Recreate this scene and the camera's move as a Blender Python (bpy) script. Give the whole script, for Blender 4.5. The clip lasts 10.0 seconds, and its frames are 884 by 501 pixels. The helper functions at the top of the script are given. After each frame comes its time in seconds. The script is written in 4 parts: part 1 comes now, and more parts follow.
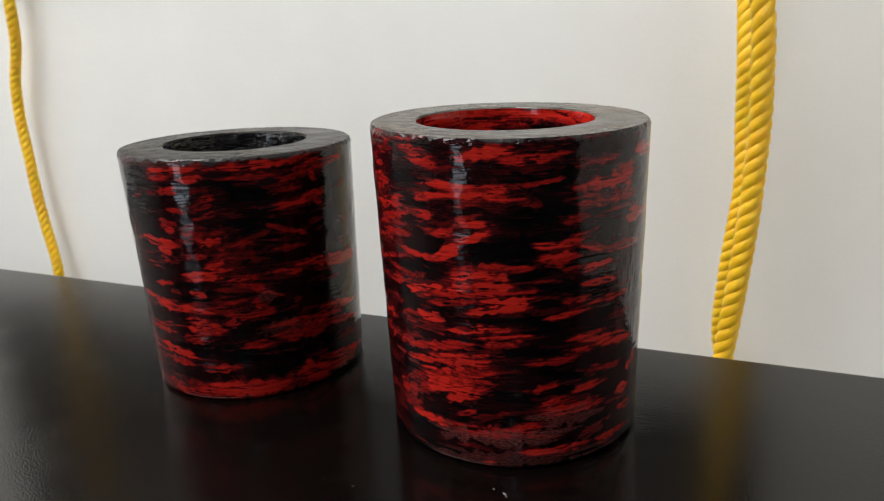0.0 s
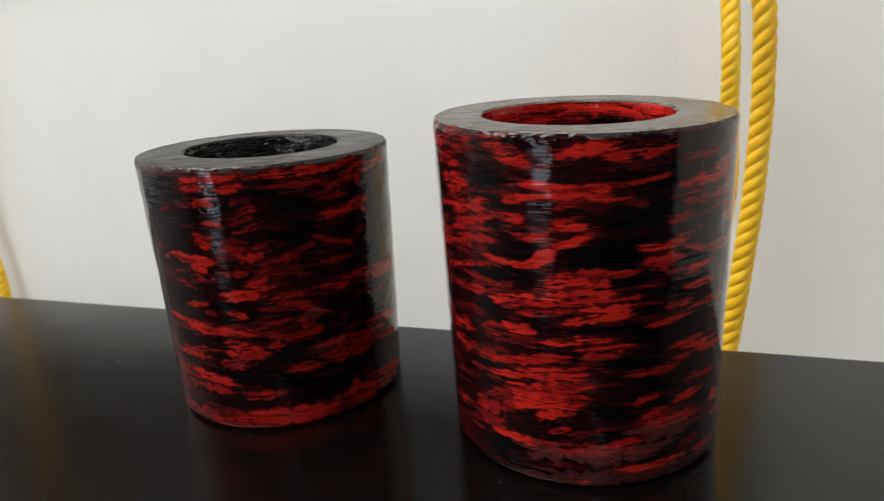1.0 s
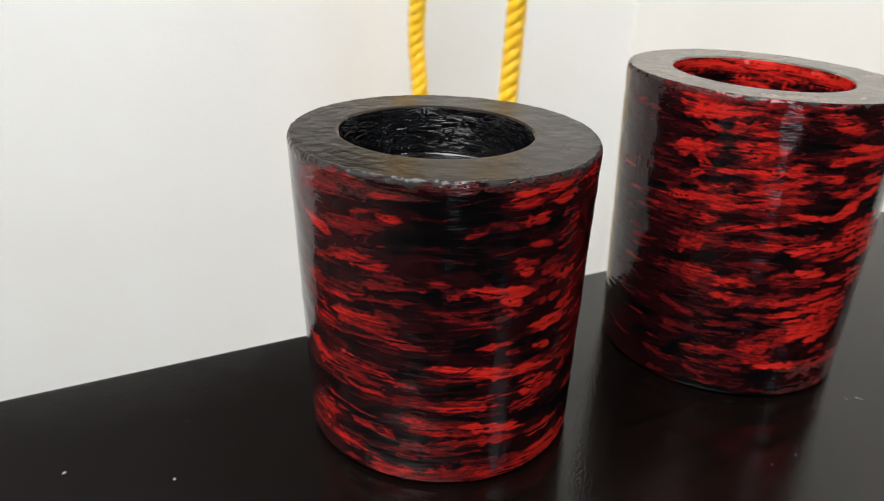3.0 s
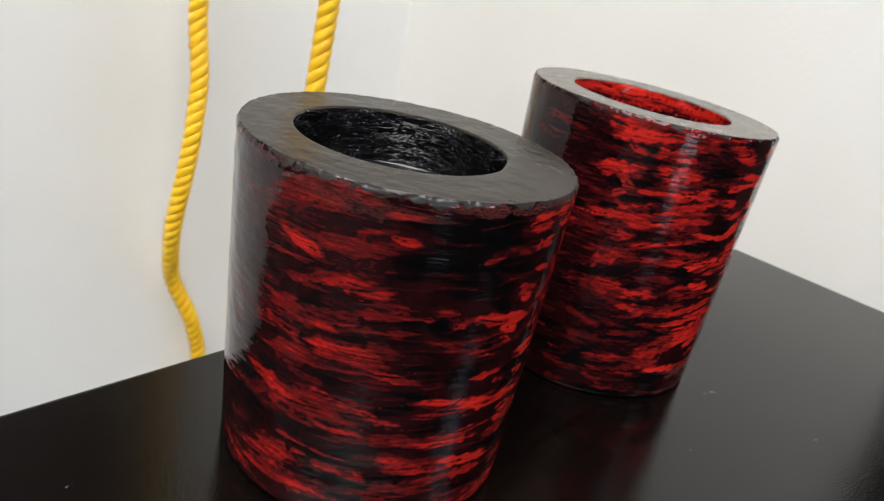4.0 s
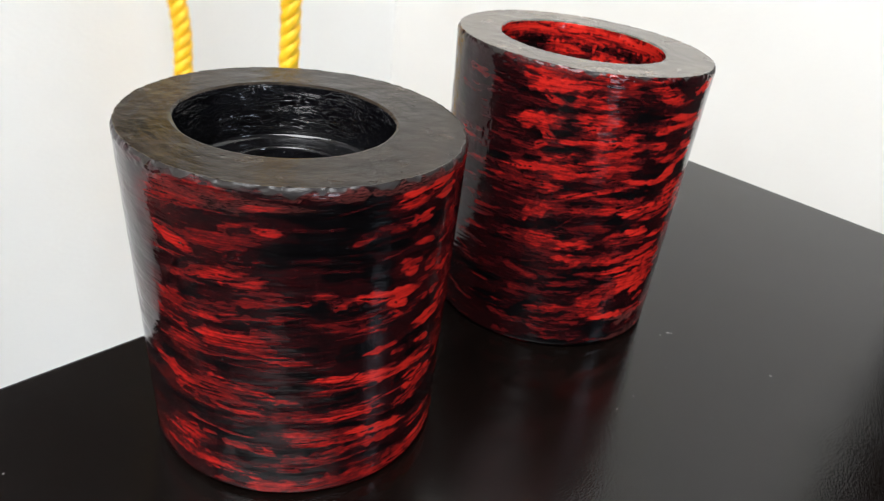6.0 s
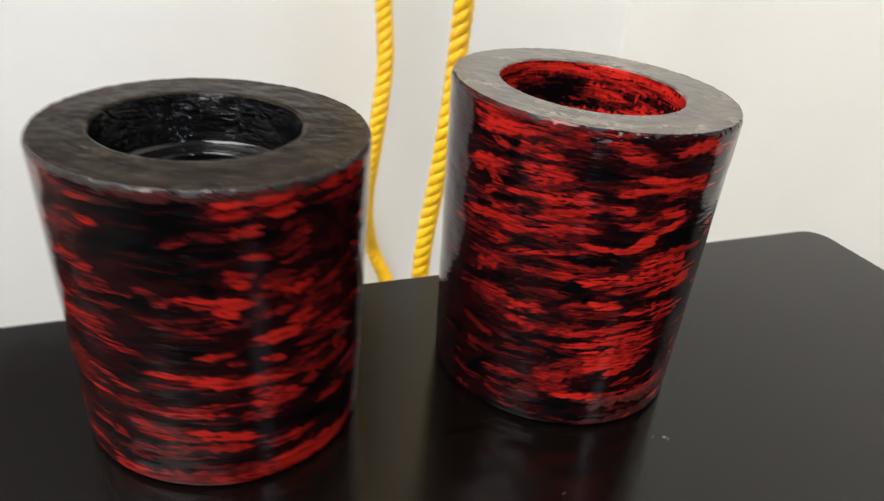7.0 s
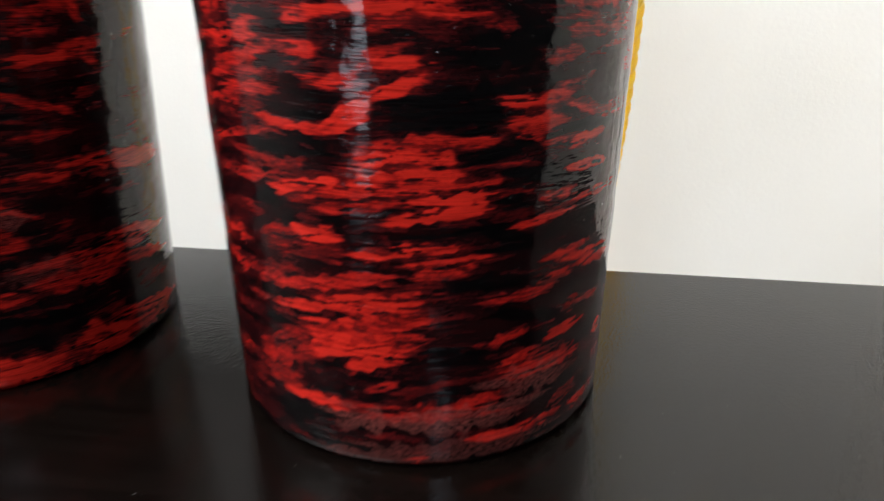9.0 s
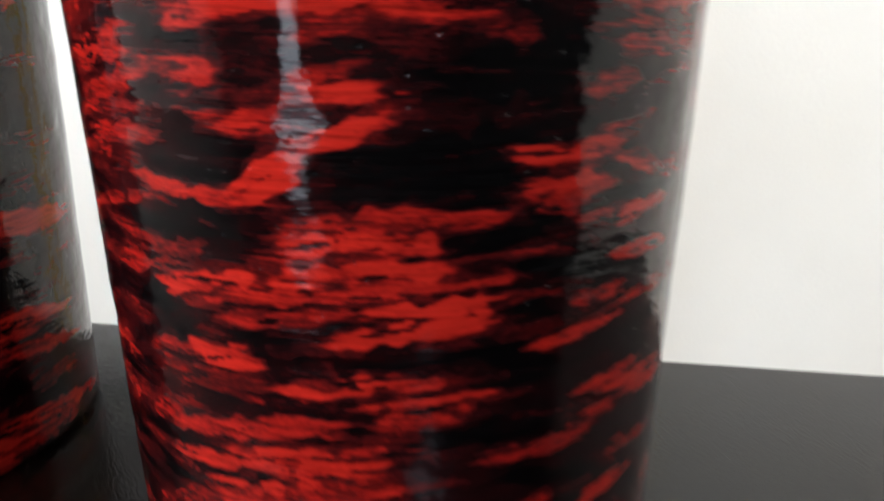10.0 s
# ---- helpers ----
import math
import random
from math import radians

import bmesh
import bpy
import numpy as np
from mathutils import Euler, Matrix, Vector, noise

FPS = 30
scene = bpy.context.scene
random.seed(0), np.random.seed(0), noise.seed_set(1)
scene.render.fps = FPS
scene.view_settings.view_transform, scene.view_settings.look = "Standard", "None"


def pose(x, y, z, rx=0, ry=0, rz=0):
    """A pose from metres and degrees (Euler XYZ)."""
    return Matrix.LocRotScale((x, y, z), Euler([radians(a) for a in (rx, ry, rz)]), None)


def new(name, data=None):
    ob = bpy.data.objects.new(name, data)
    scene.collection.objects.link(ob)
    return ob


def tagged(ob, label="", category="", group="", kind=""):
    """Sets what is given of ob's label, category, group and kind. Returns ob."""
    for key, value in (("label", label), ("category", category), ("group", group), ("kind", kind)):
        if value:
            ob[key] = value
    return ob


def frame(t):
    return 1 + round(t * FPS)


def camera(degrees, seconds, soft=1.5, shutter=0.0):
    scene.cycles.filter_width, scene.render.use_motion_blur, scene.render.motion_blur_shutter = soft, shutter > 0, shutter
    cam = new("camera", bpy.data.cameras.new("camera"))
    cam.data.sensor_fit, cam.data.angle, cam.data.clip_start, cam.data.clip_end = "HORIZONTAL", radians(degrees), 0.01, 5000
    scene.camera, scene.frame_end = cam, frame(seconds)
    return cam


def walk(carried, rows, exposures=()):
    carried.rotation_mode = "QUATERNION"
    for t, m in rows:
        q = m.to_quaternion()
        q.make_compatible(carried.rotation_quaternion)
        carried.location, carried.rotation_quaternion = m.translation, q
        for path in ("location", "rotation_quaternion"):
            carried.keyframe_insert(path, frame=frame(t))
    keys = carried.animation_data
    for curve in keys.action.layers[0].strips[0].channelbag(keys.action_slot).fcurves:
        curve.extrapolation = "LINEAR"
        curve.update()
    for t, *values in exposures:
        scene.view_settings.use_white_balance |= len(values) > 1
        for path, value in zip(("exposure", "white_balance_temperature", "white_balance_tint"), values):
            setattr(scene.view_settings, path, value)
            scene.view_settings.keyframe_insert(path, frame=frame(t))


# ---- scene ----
# ---- the camera and its walk ----
cam = camera(62.93, 10.0, soft=1.0, shutter=0.6)
cam.data.dof.use_dof, cam.data.dof.focus_distance, cam.data.dof.aperture_fstop = True, 0.16, 55.0
# seconds, eye, yaw, pitch, roll
ROWS = [
    (0, 0.07953, -0.22254, 0.87657, 25.165, -16.073, -2.922),
    (0.5, 0.06396, -0.22404, 0.87629, 22.860, -16.200, -2.804),
    (1, 0.03546, -0.22114, 0.87587, 20.405, -16.298, -3.951),
    (1.5, -0.02027, -0.20900, 0.87516, 9.957, -19.499, -4.716),
    (2, -0.07968, -0.18914, 0.87263, 1.876, -24.799, -4.197),
    (2.5, -0.14548, -0.18669, 0.88998, -12.469, -26.210, -0.781),
    (2.7, -0.17241, -0.18525, 0.89873, -17.509, -25.246, -0.428),
    (3.8, -0.24470, -0.12726, 0.89415, -47.518, -24.624, 10.476),
    (4, -0.24973, -0.12022, 0.89231, -50.727, -23.243, 11.867),
    (4.5, -0.25319, -0.10453, 0.88935, -55.967, -22.652, 12.795),
    (5, -0.25534, -0.10357, 0.89228, -55.632, -25.488, 10.803),
    (5.5, -0.23669, -0.11637, 0.89894, -54.827, -29.220, 8.094),
    (5.7, -0.22805, -0.12517, 0.90244, -52.779, -29.532, 7.641),
    (6.8, -0.15932, -0.18601, 0.91748, -28.149, -28.707, 4.320),
    (7, -0.12601, -0.19044, 0.91066, -22.550, -28.456, 4.991),
    (7.5, -0.07122, -0.20770, 0.90115, -6.358, -26.277, 2.320),
    (8, -0.01009, -0.21297, 0.87238, 4.262, -21.908, 1.714),
    (8.5, 0.02059, -0.18453, 0.84866, 8.787, -21.219, 0.229),
    (9, 0.02919, -0.15475, 0.84229, 8.694, -21.898, -0.232),
    (9.5, 0.03412, -0.12707, 0.83926, 8.057, -21.963, -0.575),
    (10, 0.02526, -0.11039, 0.83493, 8.953, -18.301, -0.098),
]
# seconds, stops, kelvin, tint
EXPOSURES = [(t, stops, kelvin, 10) for t, stops, kelvin in (
    (0, 0.27, 6500), (1.0, 0.27, 6500), (1.5, 0.35, 6500), (2.0, 0.55, 6450), (2.5, 0.72, 6400), (4.0, 0.57, 6300), (5.0, 0.59, 6300), (5.5, 0.95, 6100),
    (5.7, 0.95, 6100), (7.0, 0.65, 6450), (7.5, 0.62, 6450), (8.0, 0.65, 6500), (8.5, 0.82, 6450), (9.0, 0.93, 6400), (9.5, 0.92, 6350), (10, 0.97, 6300))]
walk(cam, [(t, pose(x, y, z, 90 + pitch, 0, yaw) @ pose(0, 0, 0, 0, 0, roll)) for t, x, y, z, yaw, pitch, roll in ROWS], EXPOSURES)

# ---- plan ----
TABLE_Z = 0.75
EDGE_Y, EDGE_X = 0.0636, 0.1965          # back and side edge of the table top
WALL_Y, WALL_X = 0.4735, 0.337           # faces of the two walls that meet in the corner
SOUTH_Y, WEST_X, EAST_X, CEIL_Z = -2.6, -2.4, 1.9, 2.5
STUB_Y = -0.088                          # where the short east wall ends

# ---- world and light ----
world = bpy.data.worlds.new("sky")
scene.world = world
world.use_nodes = True
sky = world.node_tree.nodes.new("ShaderNodeTexSky")
sky.sky_type, sky.sun_disc = "NISHITA", False
sky.sun_elevation, sky.sun_rotation = radians(35), radians(200)
world.node_tree.links.new(sky.outputs[0], world.node_tree.nodes["Background"].inputs[0])
world.node_tree.nodes["Background"].inputs[1].default_value = 0.12


def window_light(name, m, width, height, watts, colour):
    lamp = bpy.data.lights.new(name, "AREA")
    lamp.shape, lamp.size, lamp.size_y = "RECTANGLE", width, height
    lamp.energy, lamp.color = watts, colour
    ob = new(name, lamp)
    ob.matrix_world = m
    return ob


# daylight in the door, and lamps in two unseen, added roof windows
W1 = dict(x=-1.05, w=0.62, z0=0.05, z1=1.6)     # glazed door in the south wall
W2 = dict(x=0.72, y=-2.0, w=0.34, h=0.8)       # narrow roof window, unseen, added for the streak low on the pots
W3 = dict(x=-1.0, y=-0.6, w=1.6)             # roof window, unseen, added to light the walls
window_light("window_daylight", pose(W1["x"], SOUTH_Y - 0.02, 0.825, 90, 0, 0), 0.58, 1.5, 9.5, (0.76, 0.87, 1.0))
window_light("added_roof_light", pose(W2["x"], W2["y"], CEIL_Z + 0.02), W2["w"] - 0.04, W2["h"] - 0.04, 7, (0.80, 0.90, 1.0))
window_light("added_roof_light", pose(W3["x"], W3["y"], CEIL_Z + 0.02, 0, 0, 0), 1.54, 1.54, 60, (1.0, 0.978, 0.93))

# ---- materials ----


def material(name, rough=0.5, metal=0.0, colour=(0.5, 0.5, 0.5)):
    mat = bpy.data.materials.new(name)
    mat.use_nodes = True
    bsdf = mat.node_tree.nodes["Principled BSDF"]
    bsdf.inputs["Roughness"].default_value, bsdf.inputs["Metallic"].default_value = rough, metal
    bsdf.inputs["Base Color"].default_value = (*colour, 1)
    return mat, mat.node_tree.nodes, mat.node_tree.links, bsdf


def node(nodes, kind, **settings):
    n = nodes.new(kind)
    for key, value in settings.items():
        n.inputs[key.replace("_", " ")].default_value = value
    return n


def mapped(nodes, links, source, scale):
    m = nodes.new("ShaderNodeMapping")
    m.inputs["Scale"].default_value = scale
    links.new(source, m.inputs["Vector"])
    return m.outputs[0]


def ramp(nodes, links, source, stops):
    r = nodes.new("ShaderNodeValToRGB")
    els = r.color_ramp.elements
    while len(els) < len(stops):
        els.new(0.5)
    for el, (at, colour) in zip(els, stops):
        el.position, el.color = at, (*colour, 1) if len(colour) == 3 else colour
    links.new(source, r.inputs[0])
    return r.outputs[0]


def maths(nodes, links, op, a, b):
    m = nodes.new("ShaderNodeMath")
    m.operation = op
    for n, v in enumerate((a, b)):
        if isinstance(v, (int, float)):
            m.inputs[n].default_value = v
        else:
            links.new(v, m.inputs[n])
    return m.outputs[0]


def bump(nodes, links, bsdf, heights, distance=0.001):
    last = None
    for height, strength in heights:
        b = nodes.new("ShaderNodeBump")
        b.inputs["Strength"].default_value, b.inputs["Distance"].default_value = strength, distance
        links.new(height, b.inputs["Height"])
        if last:
            links.new(last, b.inputs["Normal"])
        last = b.outputs[0]
    links.new(last, bsdf.inputs["Normal"])


def attribute(nodes, name):
    a = nodes.new("ShaderNodeAttribute")
    a.attribute_name = name
    return a


def grey(v):
    return (v, v, v)


def lacquer(name, stops, gloss, shine, crinkle=0.0):
    """Brushed enamel: the field 'paint' says where the red lies over the black; 'wrap' runs round and up the wall in metres."""
    mat, nodes, links, bsdf = material(name, 0.25)
    bsdf.inputs["Specular IOR Level"].default_value = shine
    wrap, paint = attribute(nodes, "wrap").outputs["Vector"], attribute(nodes, "paint").outputs["Fac"]
    # the strokes waver and lift to one side
    bend = node(nodes, "ShaderNodeTexNoise", Scale=1.0, Detail=2.0, Roughness=0.5)
    links.new(mapped(nodes, links, wrap, (26, 60, 1)), bend.inputs["Vector"])
    off = nodes.new("ShaderNodeVectorMath")
    off.operation = "MULTIPLY_ADD"
    links.new(bend.outputs["Color"], off.inputs[0])
    off.inputs[1].default_value = (0.004, 0.006, 0)
    links.new(wrap, off.inputs[2])
    wavy = off.outputs[0]

    def streaks(scale, detail, rough):
        n = node(nodes, "ShaderNodeTexNoise", Scale=1.0, Detail=detail, Roughness=rough)
        links.new(mapped(nodes, links, wavy, scale), n.inputs["Vector"])
        return n.outputs[0]

    v = paint
    for scale, detail, rough, amount in (((105, 520, 1), 5.0, 0.64, 0.45), ((80, 1700, 1), 4.0, 0.66, 0.52), ((420, 900, 1), 5.0, 0.70, 0.32), ((800, 2600, 1), 3.0, 0.65, 0.40)):
        v = maths(nodes, links, "ADD", v, maths(nodes, links, "MULTIPLY", maths(nodes, links, "SUBTRACT", streaks(scale, detail, rough), 0.5), amount))
    colour = ramp(nodes, links, v, stops)
    # bristle lines thin and thicken the coat
    thin = ramp(nodes, links, streaks((38, 1300, 1), 6.0, 0.75), [(0.36, grey(0.25)), (0.50, grey(0.92)), (0.62, grey(1.2))])
    tone = nodes.new("ShaderNodeMix")
    tone.data_type, tone.blend_type = "RGBA", "MULTIPLY"
    tone.inputs["Factor"].default_value = 0.60
    links.new(colour, tone.inputs["A"])
    links.new(thin, tone.inputs["B"])
    colour = tone.outputs["Result"]
    if not crinkle:
        # pale scuffs where the paint has rubbed
        rubbed = maths(nodes, links, "MULTIPLY", attribute(nodes, "scuff").outputs["Fac"], ramp(nodes, links, streaks((700, 3000, 1), 6.0, 0.8), [(0.42, grey(0)), (0.66, grey(0.75))]))
        mix = nodes.new("ShaderNodeMix")
        mix.data_type = "RGBA"
        links.new(rubbed, mix.inputs["Factor"])
        links.new(colour, mix.inputs["A"])
        mix.inputs["B"].default_value = (0.34, 0.085, 0.072, 1)
        colour = mix.outputs["Result"]
        worn = attribute(nodes, "worn").outputs["Fac"]
        edge = nodes.new("ShaderNodeMix")
        edge.data_type = "RGBA"
        links.new(worn, edge.inputs["Factor"])
        links.new(colour, edge.inputs["A"])
        edge.inputs["B"].default_value = (0.017, 0.014, 0.0125, 1)
        colour = edge.outputs["Result"]
    links.new(colour, bsdf.inputs["Base Color"])
    # the gloss breaks up in dull patches
    rough = ramp(nodes, links, streaks((60, 110, 1), 5.0, 0.6), [(0.3, grey(gloss)), (0.75, grey(gloss + 0.07))])
    if not crinkle:
        rough = maths(nodes, links, "ADD", rough, maths(nodes, links, "MULTIPLY", worn, 0.34))
    links.new(rough, bsdf.inputs["Roughness"])
    pits = node(nodes, "ShaderNodeTexVoronoi", Scale=1.0)
    links.new(mapped(nodes, links, wrap, (330, 330, 1)), pits.inputs["Vector"])
    hole = ramp(nodes, links, pits.outputs["Distance"], [(0.0, grey(0)), (0.10, grey(1))])
    heights = [(streaks((70, 620, 1), 2.0, 0.55), 0.06 if crinkle else 0.20), (streaks((420, 520, 1), 2.0, 0.5), 0.02 if crinkle else 0.12), (streaks((130, 180, 1), 2.0, 0.5), 0.16), (v, 0.04), (hole, 0.4)]
    if crinkle:
        # thin wrinkles in the dried paint of the wall
        folds = node(nodes, "ShaderNodeTexNoise", Scale=1.0, Detail=1.0, Roughness=0.5, Distortion=2.5)
        links.new(mapped(nodes, links, wrap, (75, 260, 1)), folds.inputs["Vector"])
        ridge = ramp(nodes, links, folds.outputs[0], [(0.38, grey(0)), (0.42, grey(1)), (0.46, grey(0.1)), (0.54, grey(0)), (0.575, grey(1)), (0.61, grey(0))])
        up = nodes.new("ShaderNodeSeparateXYZ")
        links.new(wrap, up.inputs[0])
        heights.append((maths(nodes, links, "MULTIPLY", ridge, maths(nodes, links, "LESS_THAN", up.outputs[1], 0.0141)), crinkle))
    bump(nodes, links, bsdf, heights, 0.0006)
    return mat


BLACK, RED = (0.0020, 0.0017, 0.0020), (0.54, 0.020, 0.012)
COATS = [(0.14, BLACK), (0.28, (0.0085, 0.0020, 0.0025)), (0.41, (0.024, 0.0027, 0.0034)), (0.52, (0.058, 0.0043, 0.0048)), (0.63, (0.13, 0.0064, 0.0060)), (0.73, (0.30, 0.0098, 0.0078)), (0.90, RED)]
enamel, thin_enamel = lacquer("red_black_enamel", COATS, 0.03, 0.27), lacquer("thin_red_black_enamel", COATS, 0.03, 0.38)
black_enamel = lacquer("black_enamel", [(0.30, BLACK), (0.85, (0.004, 0.004, 0.005))], 0.03, 0.44, 0.36)


def rim_material(name, shade, shine):
    mat, nodes, links, bsdf = material(name, 0.4)
    bsdf.inputs["Specular IOR Level"].default_value = shine
    pos = nodes.new("ShaderNodeNewGeometry").outputs["Position"]
    cloud = node(nodes, "ShaderNodeTexNoise", Scale=45.0, Detail=6.0, Roughness=0.65)
    links.new(pos, cloud.inputs["Vector"])
    grain = node(nodes, "ShaderNodeTexNoise", Scale=1.0, Detail=3.0, Roughness=0.6)
    links.new(mapped(nodes, links, attribute(nodes, "wrap").outputs["Vector"], (70, 260, 1)), grain.inputs["Vector"])
    mix = maths(nodes, links, "ADD", maths(nodes, links, "MULTIPLY", cloud.outputs[0], 0.55), maths(nodes, links, "MULTIPLY", grain.outputs[0], 0.45))
    bare = ramp(nodes, links, mix, [(at, tuple(k * c for k, c in zip(shade, rgb))) for at, rgb in ((0.32, (0.010, 0.0082, 0.0066)), (0.50, (0.030, 0.0222, 0.0165)), (0.68, (0.078, 0.058, 0.042)))])
    links.new(ramp(nodes, links, cloud.outputs[0], [(0.3, grey(0.17)), (0.7, grey(0.31))]), bsdf.inputs["Roughness"])
    lump = node(nodes, "ShaderNodeTexNoise", Scale=170.0, Detail=1.5, Roughness=0.5)
    links.new(pos, lump.inputs["Vector"])
    pits = node(nodes, "ShaderNodeTexVoronoi", Scale=260.0)
    links.new(pos, pits.inputs["Vector"])
    few = maths(nodes, links, "GREATER_THAN", pits.outputs["Color"], 0.72)
    hole = maths(nodes, links, "SUBTRACT", 1.0, maths(nodes, links, "MULTIPLY", few, ramp(nodes, links, pits.outputs["Distance"], [(0.08, grey(1)), (0.17, grey(0))])))
    sunk = nodes.new("ShaderNodeMix")
    sunk.data_type, sunk.blend_type = "RGBA", "MULTIPLY"
    sunk.inputs["Factor"].default_value = 0.85
    links.new(bare, sunk.inputs["A"])
    links.new(hole, sunk.inputs["B"])
    links.new(sunk.outputs["Result"], bsdf.inputs["Base Color"])
    bump(nodes, links, bsdf, [(grain.outputs[0], 0.15), (cloud.outputs[0], 0.5), (lump.outputs[0], 0.34), (hole, 0.6)], 0.0008)
    return mat


rim_dark, rim_pale = rim_material('worn_black_concrete', (0.55, 0.55, 0.55), 0.12), rim_material('worn_grey_concrete', (2.3, 2.55, 2.7), 0.55)


def table_material():
    mat, nodes, links, bsdf = material("black_brown_table", 0.3)
    bsdf.inputs["Specular IOR Level"].default_value = 0.42
    pos = nodes.new("ShaderNodeNewGeometry").outputs["Position"]
    grain = node(nodes, "ShaderNodeTexNoise", Scale=1.0, Detail=7.0, Roughness=0.65)
    links.new(mapped(nodes, links, pos, (14, 420, 14)), grain.inputs["Vector"])
    cloud = node(nodes, "ShaderNodeTexNoise", Scale=9.0, Detail=5.0, Roughness=0.6)
    links.new(pos, cloud.inputs["Vector"])
    links.new(ramp(nodes, links, grain.outputs[0], [(0.3, (0.0015, 0.0010, 0.0008)), (0.7, (0.0034, 0.0021, 0.0017))]), bsdf.inputs["Base Color"])
    links.new(ramp(nodes, links, cloud.outputs[0], [(0.3, grey(0.12)), (0.7, grey(0.21))]), bsdf.inputs["Roughness"])
    grit = node(nodes, "ShaderNodeTexNoise", Scale=900.0, Detail=3.0)
    links.new(pos, grit.inputs["Vector"])
    # the varnish has dried rough in patches
    peel = node(nodes, "ShaderNodeTexNoise", Scale=1300.0, Detail=1.0, Roughness=0.5)
    links.new(pos, peel.inputs["Vector"])
    patch = node(nodes, "ShaderNodeTexNoise", Scale=15.0, Detail=3.0)
    links.new(pos, patch.inputs["Vector"])
    rough_patch = maths(nodes, links, "MULTIPLY", peel.outputs[0], ramp(nodes, links, patch.outputs[0], [(0.47, grey(0.04)), (0.60, grey(1))]))
    bump(nodes, links, bsdf, [(grit.outputs[0], 0.06), (rough_patch, 0.13)], 0.0006)
    return mat


table_black = table_material()


def wall_material(name, colour, rough):
    mat, nodes, links, bsdf = material(name, rough, 0, colour)
    pos = nodes.new("ShaderNodeNewGeometry").outputs["Position"]
    cloud = node(nodes, "ShaderNodeTexNoise", Scale=2.2, Detail=5.0, Roughness=0.6)
    links.new(pos, cloud.inputs["Vector"])
    # darker, warmer patches put the soft wall shadows into the colour
    low, high = tuple(c * f for c, f in zip(colour, (0.95, 0.94, 0.92))), tuple(min(c * 1.02, 0.9) for c in colour)
    links.new(ramp(nodes, links, cloud.outputs[0], [(0.35, low), (0.65, high)]), bsdf.inputs["Base Color"])
    fine = node(nodes, "ShaderNodeTexNoise", Scale=260.0, Detail=4.0)
    links.new(pos, fine.inputs["Vector"])
    wave = node(nodes, "ShaderNodeTexNoise", Scale=6.0, Detail=2.0)
    links.new(pos, wave.inputs["Vector"])
    bump(nodes, links, bsdf, [(wave.outputs[0], 0.15), (fine.outputs[0], 0.10)], 0.002)
    return mat


wall_white = wall_material("white_wall_paint", (0.795, 0.79, 0.768), 0.45)
# the white taken down and warmed for the stub, its weaker light painted in
wall_white_dimmed = wall_material("dimmed_white_wall_paint", (0.735, 0.722, 0.69), 0.45)
ceiling_white = wall_material("white_ceiling_paint", (0.82, 0.82, 0.80), 0.7)
floor_brown = wall_material("brown_floor_tile", (0.09, 0.075, 0.065), 0.45)
unseen_dark = wall_material("unseen_dark_wood", (0.024, 0.019, 0.016), 0.5)
side_paint = wall_material("grey_paint", (0.55, 0.55, 0.545), 0.6)
# for the unseen walls, nearly black so that the pots mirror a dark room
dark_unseen_paint = wall_material("dark_grey_paint", (0.05, 0.048, 0.046), 0.6)
frame_white = material("white_window_frame", 0.35, 0, (0.8, 0.8, 0.8))[0]


def glass_material():
    mat, nodes, links, bsdf = material("window_glass", 0.0)
    bsdf.inputs["Transmission Weight"].default_value = 1.0
    return mat


glass = glass_material()


def rope_material():
    mat, nodes, links, bsdf = material("yellow_rope_fibre", 0.42)
    wrap = attribute(nodes, "wrap").outputs["Vector"]
    fibre = node(nodes, "ShaderNodeTexNoise", Scale=1.0, Detail=4.0, Roughness=0.6)
    links.new(mapped(nodes, links, wrap, (1400, 60, 1)), fibre.inputs["Vector"])
    soil = node(nodes, "ShaderNodeTexNoise", Scale=18.0, Detail=4.0)
    links.new(nodes.new("ShaderNodeNewGeometry").outputs["Position"], soil.inputs["Vector"])
    mix = maths(nodes, links, "ADD", maths(nodes, links, "MULTIPLY", fibre.outputs[0], 0.6), maths(nodes, links, "MULTIPLY", soil.outputs[0], 0.4))
    links.new(ramp(nodes, links, mix, [(0.32, (0.78, 0.40, 0.004)), (0.5, (0.90, 0.53, 0.006)), (0.7, (0.93, 0.62, 0.02))]), bsdf.inputs["Base Color"])
    bsdf.inputs["Subsurface Weight"].default_value = 0.4
    bsdf.inputs["Subsurface Radius"].default_value = (0.006, 0.004, 0.001)
    bump(nodes, links, bsdf, [(fibre.outputs[0], 0.5)], 0.0006)
    return mat


rope_yellow = rope_material()
dust_pale = material("pale_dust", 0.8, 0, (0.14, 0.13, 0.125))[0]
metal_dark = material("dark_metal", 0.35, 0.8, (0.05, 0.05, 0.05))[0]

# ---- building helpers ----


def linked(name, me, mat, parent=None, label="", smooth=False):
    me.materials.append(mat)
    if smooth:
        me.polygons.foreach_set("use_smooth", [True] * len(me.polygons))
    ob = new(name, me)
    if parent:
        ob.parent = parent
    return tagged(ob, label)


def part(name, bm, mat, parent=None, label="", smooth=False):
    me = bpy.data.meshes.new(name)
    bm.to_mesh(me)
    bm.free()
    return linked(name, me, mat, parent, label, smooth)


